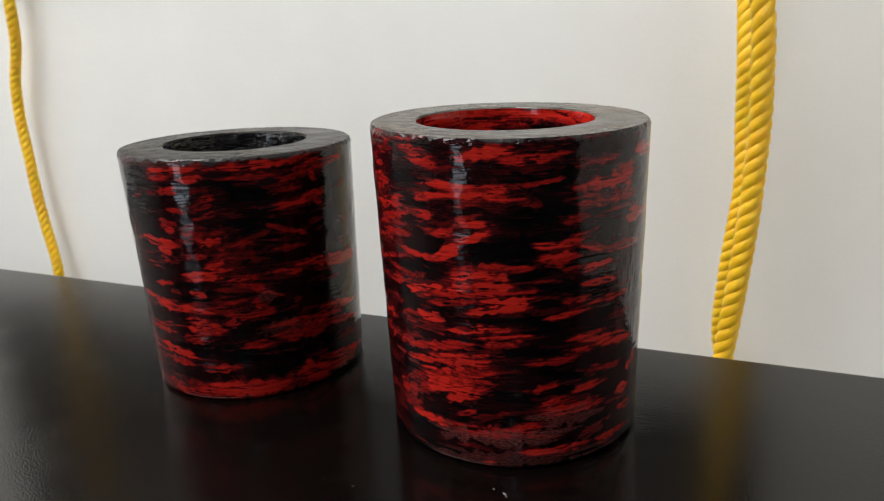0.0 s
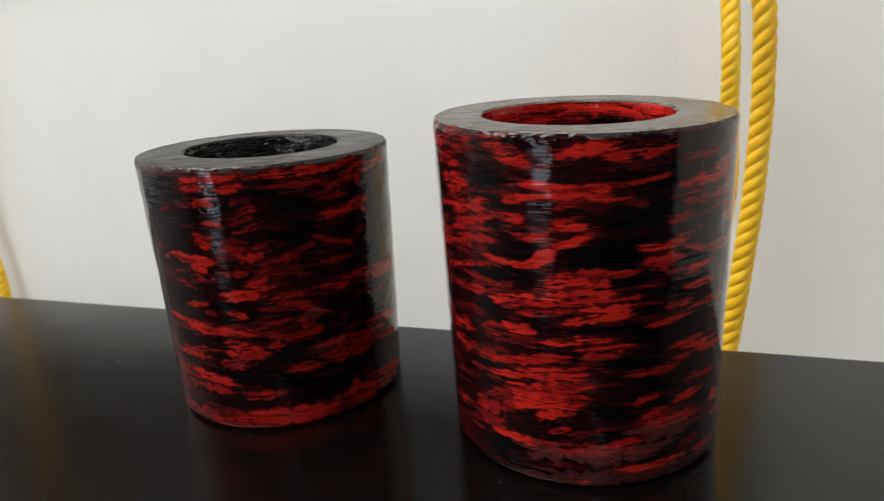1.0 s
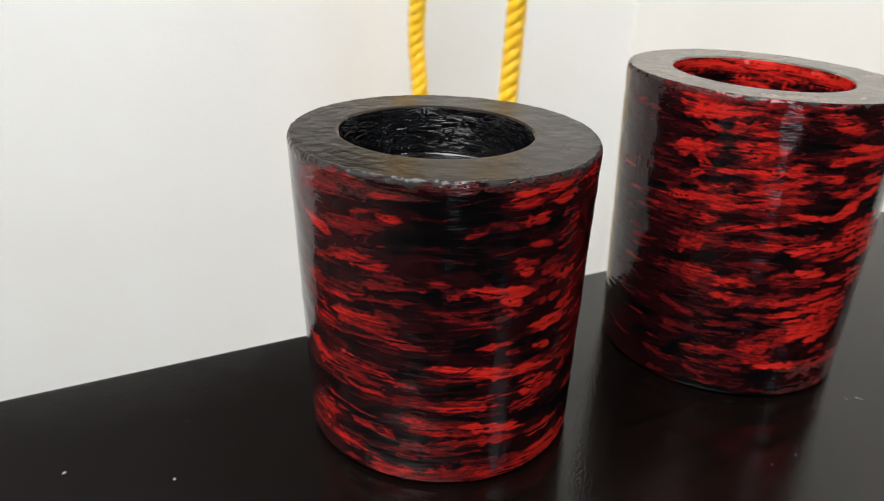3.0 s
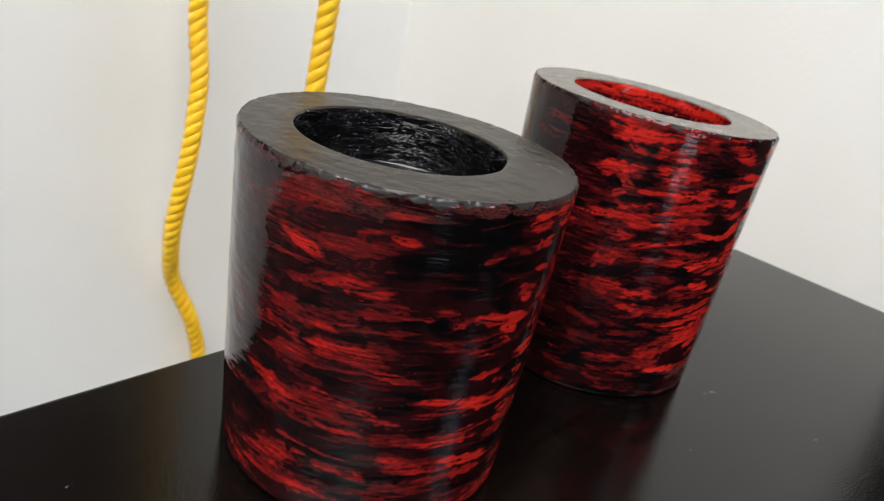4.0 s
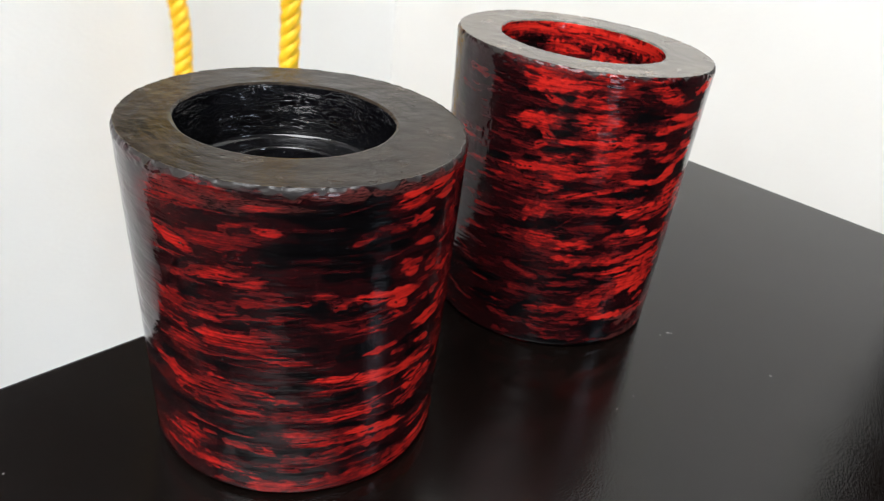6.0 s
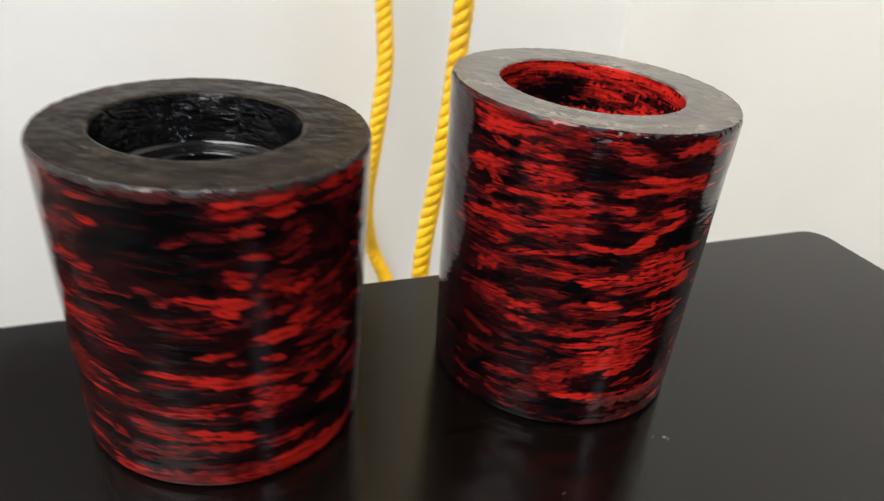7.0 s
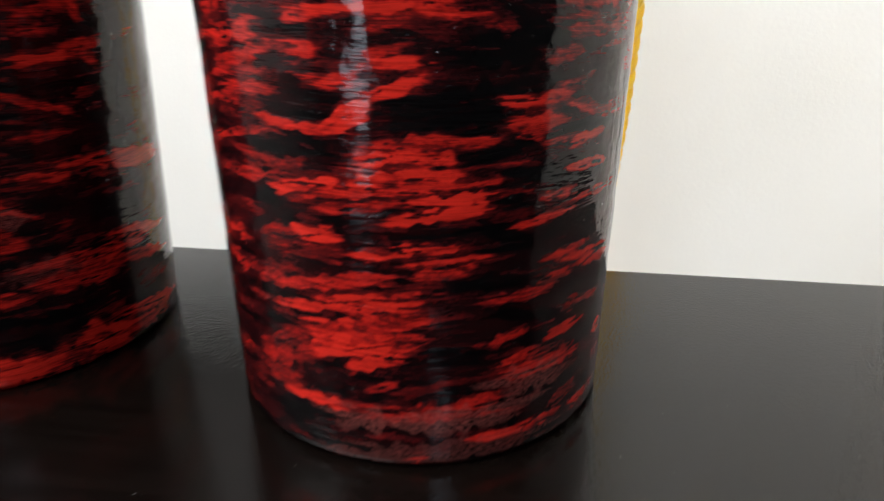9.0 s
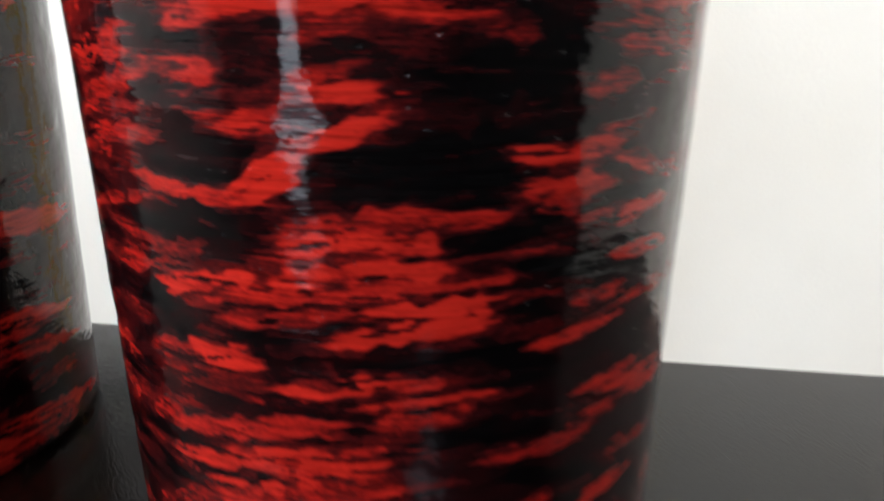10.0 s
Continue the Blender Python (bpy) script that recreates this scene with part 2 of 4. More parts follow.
def box(bm, x0, y0, z0, x1, y1, z1, bevel=0.0):
    made = bmesh.ops.create_cube(bm, size=1.0, matrix=Matrix.Translation(((x0 + x1) / 2, (y0 + y1) / 2, (z0 + z1) / 2)) @ Matrix.Diagonal((x1 - x0, y1 - y0, z1 - z0, 1)))
    if bevel:
        edges = list({e for v in made["verts"] for e in v.link_edges})
        bmesh.ops.bevel(bm, geom=edges, offset=bevel, segments=2, affect="EDGES", profile=0.5)
    return bm


def structure(name, bm, mat, label, parent=None):
    ob = part(name, bm, mat, parent, label)
    ob["kind"] = "structure"
    return ob


# ---- the room ----
T = 0.15
structure("floor", box(bmesh.new(), WEST_X - T, SOUTH_Y - T, -0.1, EAST_X + T, WALL_Y + T, 0), floor_brown, "brown tiled floor of the room")
bm = bmesh.new()
half = W3["w"] / 2
right, west, east, near, far = W3["x"] + half, W2["x"] - W2["w"] / 2, W2["x"] + W2["w"] / 2, W2["y"] - W2["h"] / 2, W2["y"] + W2["h"] / 2
for x0, y0, x1, y1 in (
        (WEST_X - T, SOUTH_Y - T, W3["x"] - half, WALL_Y + T), (W3["x"] - half, SOUTH_Y - T, right, W3["y"] - half), (W3["x"] - half, W3["y"] + half, right, WALL_Y + T),
        (right, SOUTH_Y - T, west, WALL_Y + T), (west, SOUTH_Y - T, east, near), (west, far, east, WALL_Y + T), (east, SOUTH_Y - T, EAST_X + T, WALL_Y + T)):
    box(bm, x0, y0, CEIL_Z, x1, y1, CEIL_Z + 0.12)
structure("ceiling", bm, ceiling_white, "plain white painted ceiling with two added roof windows")
structure("wall_north", box(bmesh.new(), WEST_X - T, WALL_Y, 0, WALL_X + T, WALL_Y + T, CEIL_Z), wall_white, "smooth white painted wall behind the ropes")
# unseen panel, added so that the table top mirrors something dark
structure("dark_reflection_panel", box(bmesh.new(), -1.05, WALL_Y - 0.020, 1.0, 0.08, WALL_Y - 0.002, 2.2, 0.002), unseen_dark, "unseen dark brown panel high on the wall, added to darken reflections")
structure("wall_stub", box(bmesh.new(), WALL_X, STUB_Y, 0, WALL_X + T, WALL_Y, CEIL_Z), wall_white_dimmed, "short white painted wall beside the table")
structure("wall_behind_stub", box(bmesh.new(), WALL_X + T, WALL_Y, 0, EAST_X + T, WALL_Y + T, CEIL_Z), dark_unseen_paint, "unseen dark grey wall behind the stub, added to mirror dark")
structure("wall_west", box(bmesh.new(), WEST_X - T, SOUTH_Y, 0, WEST_X, WALL_Y, CEIL_Z), side_paint, "grey painted side wall")
structure("wall_east", box(bmesh.new(), EAST_X, SOUTH_Y, 0, EAST_X + T, WALL_Y, CEIL_Z), dark_unseen_paint, "unseen dark grey side wall, added to mirror dark")
bm = bmesh.new()
edges = [WEST_X - T, W1["x"] - W1["w"] / 2, W1["x"] + W1["w"] / 2, EAST_X + T]
for a, b in ((0, 1), (2, 3)):
    box(bm, edges[a], SOUTH_Y - T, 0, edges[b], SOUTH_Y, CEIL_Z)
box(bm, edges[1], SOUTH_Y - T, 0, edges[2], SOUTH_Y, W1["z0"])
box(bm, edges[1], SOUTH_Y - T, W1["z1"], edges[2], SOUTH_Y, CEIL_Z)
structure("wall_south", bm, dark_unseen_paint, "unseen wall with a glazed door, made dark grey to mirror dark")


def window(name, m, w, h, label):
    """A casement in its opening: frame, pane and sill, in the plane y = 0, centred at the foot."""
    root = tagged(new(name), label, kind="structure")
    bm = bmesh.new()
    for x0, x1, z0, z1 in ((-w / 2, -w / 2 + 0.04, 0, h), (w / 2 - 0.04, w / 2, 0, h), (-w / 2 + 0.04, w / 2 - 0.04, 0, 0.04), (-w / 2 + 0.04, w / 2 - 0.04, h - 0.04, h)):
        box(bm, x0, -0.03, z0, x1, 0.03, z1)
    part("window_frame", bm, frame_white, root)
    pane = part("pane", box(bmesh.new(), -w / 2 + 0.042, -0.004, 0.042, w / 2 - 0.042, 0.004, h - 0.042), glass, root)
    pane.visible_shadow = False
    part("window_sill", box(bmesh.new(), -w / 2 + 0.002, 0.032, 0.0, w / 2 - 0.002, 0.07, 0.02, 0.003), frame_white, root)
    root.matrix_world = m
    return root


window("window_1", pose(W1["x"], SOUTH_Y - 0.10, W1["z0"]), W1["w"], W1["z1"] - W1["z0"], "white framed glazed door letting in daylight")
window("window_2", pose(W2["x"], W2["y"] - W2["h"] / 2, CEIL_Z + 0.08, -90, 0, 0) @ pose(0, 0, 0, 0, 0, 180) @ pose(0, 0, -W2["h"]), W2["w"], W2["h"], "narrow white framed roof window, unseen, added as a light source")
window("window_3", pose(W3["x"], W3["y"] - half, CEIL_Z + 0.08, -90, 0, 0) @ pose(0, 0, 0, 0, 0, 180) @ pose(0, 0, -W3["w"]), W3["w"], W3["w"], "white framed roof window, unseen, added as the main light source")


# ---- the table ----
def rounded_slab(x0, y0, x1, y1, z0, z1, radius, bevel):
    bm = bmesh.new()
    ring = []
    for cx, cy, start in ((x1 - radius, y1 - radius, 0), (x0 + radius, y1 - radius, 90), (x0 + radius, y0 + radius, 180), (x1 - radius, y0 + radius, 270)):
        for k in range(9):
            a = radians(start + 90 * k / 8)
            ring.append(bm.verts.new((cx + radius * math.cos(a), cy + radius * math.sin(a), z0)))
    face = bm.faces.new(ring)
    up = bmesh.ops.extrude_face_region(bm, geom=[face])
    bmesh.ops.translate(bm, vec=(0, 0, z1 - z0), verts=[v for v in up["geom"] if isinstance(v, bmesh.types.BMVert)])
    bmesh.ops.recalc_face_normals(bm, faces=bm.faces)
    edges = [e for e in bm.edges if abs(e.verts[0].co.z - e.verts[1].co.z) < 1e-6]
    bmesh.ops.bevel(bm, geom=edges, offset=bevel, segments=3, affect="EDGES", profile=0.6)
    return bm


def make_table():
    x0, y0 = EDGE_X - 0.80, EDGE_Y - 0.50
    root = tagged(new("table"), "black-brown wooden table with a glossy top, standing near a corner", "table")
    top = part("tabletop", rounded_slab(x0, y0, EDGE_X, EDGE_Y, TABLE_Z - 0.028, TABLE_Z, 0.012, 0.0016), table_black, root)
    for fx, fy in ((x0 + 0.04, y0 + 0.04), (EDGE_X - 0.09, y0 + 0.04), (x0 + 0.04, EDGE_Y - 0.09), (EDGE_X - 0.09, EDGE_Y - 0.09)):
        part("leg", box(bmesh.new(), fx, fy, 0, fx + 0.05, fy + 0.05, TABLE_Z - 0.028, 0.003), table_black, root)
    part("apron", box(bmesh.new(), x0 + 0.092, EDGE_Y - 0.075, TABLE_Z - 0.10, EDGE_X - 0.092, EDGE_Y - 0.055, TABLE_Z - 0.029), table_black, root)
    part("apron", box(bmesh.new(), x0 + 0.092, y0 + 0.055, TABLE_Z - 0.10, EDGE_X - 0.092, y0 + 0.075, TABLE_Z - 0.029), table_black, root)
    return root


make_table()


def make_unseen_cabinet():
    """A low dark cabinet by the wall, unseen behind the table, added to darken the pots' reflections."""
    x0, x1, y0, y1, top = -1.7, -0.5, 0.16, 0.43, 0.57
    root = tagged(new("unseen_low_cabinet"), "unseen low dark brown cabinet, added to darken reflections in the pots", "cabinet")
    part("body", box(bmesh.new(), x0, y0 + 0.02, 0.0, x1, y1, top - 0.022, 0.002), unseen_dark, root)
    part("worktop", box(bmesh.new(), x0 - 0.01, y0, top - 0.02, x1 + 0.01, y1, top, 0.003), unseen_dark, root)
    for k in range(3):
        w = (x1 - x0) / 3
        door = part("door", box(bmesh.new(), x0 + k * w + 0.003, y0 + 0.002, 0.04, x0 + (k + 1) * w - 0.003, y0 + 0.018, top - 0.03, 0.002), unseen_dark, root)
        part("handle", box(bmesh.new(), x0 + (k + 1) * w - 0.05, y0 - 0.014, 0.30, x0 + (k + 1) * w - 0.04, y0 + 0.0015, 0.42, 0.003), metal_dark, door)
    return root


make_unseen_cabinet()

# ---- the two pots ----
COLS, SEAM = 960, radians(60)


def smooth_noise(rng, n, reach, wrap=True):
    """Smooth random values about 0 along n steps, each about reach steps long."""
    k = max(4, int(n / reach))
    raw = rng.standard_normal(k + 1)
    raw[-1] = raw[0] if wrap else raw[-1]
    x = np.linspace(0, k, n, endpoint=not wrap)
    i = np.minimum(x.astype(int), k - 1)
    f = x - i
    f = f * f * (3 - 2 * f)
    return raw[i] * (1 - f) + raw[i + 1] * f


def brush(v, s, z, rng, s0, z0, half, thick, tilt, level, strength, ragged=1.0):
    """One ragged horizontal brush mark on the unrolled wall; s and z in millimetres."""
    ds = (s - s0 + s[-1] / 2) % s[-1] - s[-1] / 2
    cols, rows = np.nonzero(abs(ds) < half * 1.7)[0], np.nonzero(abs(z - z0) < thick * 1.5 + abs(tilt) * half * 1.7 + 0.5)[0]
    if not len(cols) or not len(rows):
        return
    d, h = ds[cols][None], z[rows][:, None]
    bend = rng.normal(0, 0.12) * thick
    off = h - z0 - tilt * d - bend * (d / half) ** 2
    bristle = smooth_noise(rng, len(rows), 2.0, False)[:, None]
    shift = smooth_noise(rng, len(rows), 3.0, False)[:, None] * half * 0.22 * ragged
    edge = smooth_noise(rng, len(cols), 6, False)[None] * 0.30 * ragged
    reach = np.abs((d - shift) / (half * (1 + 0.16 * ragged * bristle))) ** 3 + np.abs(off / (thick * (1 + edge))) ** 3
    mask = np.clip((1.30 - reach) / 0.75, 0, 1) * (1 - 0.30 * ragged * np.clip(bristle - 0.5, 0, 1)) * strength
    block = np.ix_(rows, cols)
    v[block] += (level - v[block]) * mask


def paint_field(rng, rows, height, radius, reds, dulls, blacks, base=0.2, body=1.0, west=1.0, cover=()):
    """How much red shows, over the unrolled wall; each mark is degrees round, millimetres up, half width in degrees, half height, half rise."""
    round_mm = 2 * math.pi * radius * 1000
    s, z = np.linspace(0, round_mm, COLS, endpoint=False), np.linspace(0, height * 1000, rows)
    s = np.append(s[:-1], round_mm)
    v = np.full((rows, COLS), base)
    # thin first coat: streaks of black and dark red, a few bright
    for n in range(900):
        level = rng.choice([0.05, 0.3, 0.5, 0.66], p=[0.32, 0.25, 0.25, 0.18])
        brush(v, s, z, rng, rng.uniform(0, round_mm), rng.uniform(0, z[-1]), rng.uniform(2.5, 11), rng.uniform(0.4, 1.5), rng.normal(0.05, 0.08), level, 0.75)
    per = round_mm / 360
    for marks, levels in ((blacks, (0.02, 0.06, 0.12)), (dulls, (0.72, 0.80, 0.88)), (reds, (0.80, 0.92, 1.0))):
        for a, up, wide, high, rise in marks:
            place, half = (a - math.degrees(SEAM)) % 360 * per, wide * per
            # reds west of -110 degrees are dimmed: that side's shade, put into the paint
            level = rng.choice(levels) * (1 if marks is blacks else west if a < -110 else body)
            if marks is blacks:
                brush(v, s, z, rng, place, up, half, high, rise / half, level, 0.85, 0.8)
                continue
            # a thin dark red skirt, then the full coat
            brush(v, s, z, rng, place, up, half * 1.35 + 1.0, high * 1.9 + 0.5, rise / half, max(0.5, level - 0.34), 0.6, 1.2)
            brush(v, s, z, rng, place, up, half * 1.12 + 0.3, high * 1.35 + 0.3, rise / half, level, rng.uniform(0.88, 1.0), 0.9)
            # loose bristles run out of both ends of a stroke, and dark ones cut through it
            for k in range(3):
                t = rng.uniform(-1.2, 1.2)
                brush(v, s, z, rng, place + t * half, up + t * rise + rng.normal(0, 0.7) * high, half * rng.uniform(0.25, 0.6), rng.uniform(0.15, 0.35), rise / half + rng.normal(0, 0.05), level * rng.uniform(0.8, 1.0), 0.8)
            for k in range(int(0.4 + high)):
                t = rng.uniform(-0.9, 0.9)
                brush(v, s, z, rng, place + t * half, up + t * rise + rng.uniform(-0.9, 0.9) * high, half * rng.uniform(0.2, 0.6), rng.uniform(0.12, 0.30), rise / half + rng.normal(0, 0.05), rng.uniform(0.1, 0.5), 0.7)
    for a, up, wide, high, rise in cover:
        brush(v, s, z, rng, (a - math.degrees(SEAM)) % 360 * per, up, wide * per, high, rise / (wide * per), 0.08, 0.9, 1.2)
    # half-dry strokes over the lower wall
    for n in range(60):
        brush(v, s, z, rng, rng.uniform(0, round_mm), z[-1] * 0.72 * rng.uniform(0, 1) ** 1.2, rng.uniform(3.0, 9.0), rng.uniform(0.4, 1.1), rng.normal(-0.1, 0.08), rng.uniform(0.5, 0.74), 0.75, 1.3)
    for n in range(480):
        level = rng.choice([0.06, 0.4, 0.7], p=[0.62, 0.26, 0.12])
        brush(v, s, z, rng, rng.uniform(0, round_mm), rng.uniform(0, z[-1]), rng.uniform(1.0, 6.5), rng.uniform(0.14, 0.35), rng.normal(0.05, 0.07), level, 0.5)
    for n in range(60):
        brush(v, s, z, rng, rng.uniform(0, round_mm), rng.uniform(0, z[-1]), rng.uniform(2.0, 8.0), rng.uniform(0.2, 0.35), rng.normal(0.0, 0.35), rng.choice([0.1, 0.6]), 0.6)
    return v


def ringed(name, points, wrap, paint, mat, parent, label="", cap=False, **fields):
    """A mesh of closed rings: points (rings, COLS, 3), faces between neighbouring rings, with the fields that the paint reads."""
    rings = points.shape[0]
    i, j = np.meshgrid(np.arange(rings - 1), np.arange(COLS), indexing="ij")
    k = (j + 1) % COLS
    quads = np.stack([i * COLS + j, i * COLS + k, (i + 1) * COLS + k, (i + 1) * COLS + j], -1).reshape(-1, 4)
    faces = quads.tolist()
    if cap:
        faces.append([(rings - 1) * COLS + c for c in range(COLS)])
    me = bpy.data.meshes.new(name)
    me.from_pydata(points.reshape(-1, 3).tolist(), [], faces)
    at = me.attributes.new("wrap", "FLOAT_VECTOR", "POINT")
    at.data.foreach_set("vector", wrap.reshape(-1).astype(np.float32))
    if paint is not None:
        at = me.attributes.new("paint", "FLOAT", "POINT")
        at.data.foreach_set("value", paint.reshape(-1).astype(np.float32))
    for field, values in fields.items():
        at = me.attributes.new(field, "FLOAT", "POINT")
        at.data.foreach_set("value", values.reshape(-1).astype(np.float32))
    me.update()
    return linked(name, me, mat, parent, label, True)


# marks inside the recess: degrees round, millimetres down, half width, half height, half rise
RECESS_REDS = ((120, 2.5, 45, 2.6, 0.5), (60, 2, 30, 1.6, 0.3), (160, 3, 30, 3.0, 0), (20, 4, 22, 2.2, 1), (-20, 3, 25, 2, 0), (90, 24, 60, 2, 0), (70, 17, 40, 1.0, 0.5), (110, 19.5, 50, 1.2, -0.5), (60, 28, 60, 1.4, 0), (140, 22, 40, 1.1, 0.6), (30, 20, 30, 1.2, 0), (90, 33, 70, 1.6, 0), (135, 8, 14, 1.6, 1.5), (45, 9, 12, 1.2, -1), (10, 12, 16, 1.6, 1), (-30, 10, 14, 1.5, 0))
RECESS_BLACKS = ((95, 10, 26, 2.2, 0.5), (70, 13, 18, 1.6, -0.5), (128, 14, 14, 1.4, 1), (62, 5.5, 10, 1.6, 0.6), (85, 6, 16, 1.8, -0.4), (5, 18, 20, 2, 0), (95, 26, 60, 0.6, 0), (80, 31, 60, 0.7, 0))


def make_pot(seed, label, x, y, height, radius, taper, hole, hole_x, hole_y, depth, ledge, reds, dulls, blacks, rubs, coat, inside, face, body, creases=(), lean=(0, 0), tilt=(0, 0), oval=(0, 0)):
    """A thick cast pot: painted outer wall, bare rim face with chipped edges, painted recess."""
    rng = np.random.default_rng(seed)

    def settled(p):
        """The cast leans a little, and its top is not quite level."""
        share = (p[..., 2] - TABLE_Z) / height
        rise = share * (tilt[0] * (p[..., 0] - x) + tilt[1] * (p[..., 1] - y)) / radius
        return p + np.stack([lean[0] * share, lean[1] * share, rise], -1)

    root = tagged(new("pen_pot"), label, "pot", "painted pots on the table")
    a = SEAM + np.linspace(0, 2 * math.pi, COLS, endpoint=False)
    ca, sa = np.cos(a), np.sin(a)
    run = (a - SEAM) * radius
    rows = 300
    # edge wear: small dents along the upper edge, broader waves round the wall
    wave = smooth_noise(rng, COLS, 120) * 0.00018
    chip = np.abs(smooth_noise(rng, COLS, 5)) * 0.00014 + np.clip(smooth_noise(rng, COLS, 11) - 0.9, 0, 1.2) * 0.0002
    z = np.linspace(0, height, rows)
    foot = np.clip(1 - z / 0.0022, 0, 1)[:, None] ** 2 * 0.0013
    crest = np.clip((z - height + 0.0018) / 0.0018, 0, 1)[:, None] ** 2 * (0.0007 + chip)[None]
    fray = np.stack([smooth_noise(rng, COLS, 5), smooth_noise(rng, COLS, 14)]) * np.array([[0.0004], [0.0007]])
    chafe = np.clip((z[:, None] - height + (0.0005 if coat is enamel else 0.0012) + fray.sum(0)[None]) / 0.0007, 0, 1)
    worn = np.clip((z - height + 0.004) / 0.004, 0, 1)[:, None] * np.stack([smooth_noise(rng, COLS, 5) for n in range(rows)]) * 0.00010
    wave += oval[0] * np.cos(2 * a) + oval[1] * np.sin(2 * a)
    r = radius + taper * (height - z[:, None]) / 0.1 + wave[None] - foot - crest + worn
    lumps = np.stack([smooth_noise(rng, COLS, 16) for n in range(24)])
    pick = np.linspace(0, 23, rows)
    low = pick.astype(int).clip(0, 22)
    r += ((1 - (pick - low))[:, None] * lumps[low] + (pick - low)[:, None] * lumps[low + 1]) * 0.00006
    for turned, up, wide, high, amount in creases:
        reach = np.exp(-(((np.degrees(a) - turned + 180) % 360 - 180) / wide) ** 2)[None] * np.exp(-((z * 1000 - up) / high) ** 2)[:, None]
        r += np.abs(smooth_noise(rng, COLS, 3.5)[None] + 0.6 * smooth_noise(rng, rows, 9, False)[:, None]) * reach * amount
    zz = z[:, None] - np.clip((z - height + 0.004) / 0.004, 0, 1)[:, None] * (chip * 0.5)[None]
    outer = np.stack([x + r * ca, y + r * sa, TABLE_Z + zz + 0 * r], -1)
    wrap = np.stack([np.broadcast_to(run, r.shape), np.broadcast_to(z[:, None], r.shape), 0 * r], -1)
    field = paint_field(rng, rows, height, radius, reds, dulls, blacks, 0.32, *body)
    scuff, per = np.zeros((rows, COLS)), 2 * math.pi * radius * 1000 / 360
    around = np.append(np.linspace(0, per * 360, COLS, endpoint=False)[:-1], per * 360)
    for turned, up, wide, high, amount in rubs:
        brush(scuff, around, z * 1000, rng, (turned - math.degrees(SEAM)) % 360 * per, up, wide * per, high, 0.0, amount, 1.0)
    ringed("outer_wall", settled(outer), wrap, field, coat, root, "red and black brushed enamel wall", scuff=scuff, worn=chafe)
    # rim face, from the outer edge to the lip of the recess
    top = outer[-1]
    lip_r = hole + smooth_noise(rng, COLS, 40) * 0.00015 + np.abs(smooth_noise(rng, COLS, 7)) * 0.00012
    lip = np.stack([x + hole_x + lip_r * ca, y + hole_y + lip_r * sa, np.full(COLS, TABLE_Z + height - 0.0006)], -1)
    even_r = radius + wave - 0.0009
    even = np.stack([x + even_r * ca, y + even_r * sa, np.full(COLS, TABLE_Z + height - 0.0001)], -1)
    bore_r = hole + 0.0006
    bore = np.stack([x + hole_x + bore_r * ca, y + hole_y + bore_r * sa, np.full(COLS, TABLE_Z + height - 0.0001)], -1)
    steps = 40
    f = np.linspace(0, 1, steps - 2)[:, None, None]
    rim = np.concatenate([top[None], even[None] * (1 - f) + bore[None] * f, lip[None]])
    swirl = np.stack([smooth_noise(rng, COLS, 70) for n in range(13)])
    pick = np.linspace(0, 12, steps)
    low = pick.astype(int).clip(0, 11)
    relief = ((1 - (pick - low))[:, None] * swirl[low] + (pick - low)[:, None] * swirl[low + 1]) * 0.000008
    fade = np.sin(np.linspace(0, math.pi, steps))[:, None] ** 0.5
    rim[..., 2] += relief * fade
    rim[0, :, 2], rim[-1, :, 2] = top[:, 2], lip[:, 2]
    wrap = np.stack([np.broadcast_to(run, (steps, COLS)), np.broadcast_to(np.linspace(0, radius - hole, steps)[:, None], (steps, COLS)), np.zeros((steps, COLS))], -1)
    ringed("rim", settled(rim), wrap, None, face, root, "worn grey-black bare concrete rim face")
    # the recess: wall, ledge or round bottom, floor
    prof = [(0.0, 1.0)]
    if ledge:
        prof += [(depth * k / 60, 1.0 - 0.05 * k / 60) for k in range(1, 61)]
        prof += [(depth + 0.0008, 0.945), (depth + 0.0008, 0.60), (depth + 0.0003, 0.585), (depth, 0.57), (depth + 0.0003, 0.555), (depth + 0.0012, 0.545), (depth + 0.010, 0.53), (depth + 0.0105, 0.30)]
    else:
        prof += [(depth * k / 60, 1.0 - 0.03 * k / 60) for k in range(1, 61)]
        prof += [(depth + 0.012 * math.sin(b), 0.97 - 0.55 * (1 - math.cos(b))) for b in np.linspace(0.1, math.pi / 2, 12)]
    down, scale = np.array([p[0] for p in prof]), np.array([p[1] for p in prof])
    fade = np.clip(1 - down / 0.002, 0, 1)[:, None]
    rr = (hole + (lip_r - hole)[None] * fade) * scale[:, None]
    inner = np.stack([x + hole_x + rr * ca, y + hole_y + rr * sa, TABLE_Z + height - 0.0006 - down[:, None] + 0 * rr], -1)
    wrap = np.stack([np.broadcast_to((run + math.pi * radius) % (2 * math.pi * radius) * hole / radius, rr.shape), np.broadcast_to(down[:, None], rr.shape), 0 * rr], -1)
    fine = paint_field(rng, 120, float(down.max()), hole, RECESS_REDS, (), RECESS_BLACKS, 0.55 if inside is enamel else 0.2)
    at = np.clip((down / down.max() * 119).astype(int), 0, 119)
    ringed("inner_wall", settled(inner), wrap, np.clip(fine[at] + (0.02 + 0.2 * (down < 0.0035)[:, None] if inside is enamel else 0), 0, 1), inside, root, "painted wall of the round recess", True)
    return root


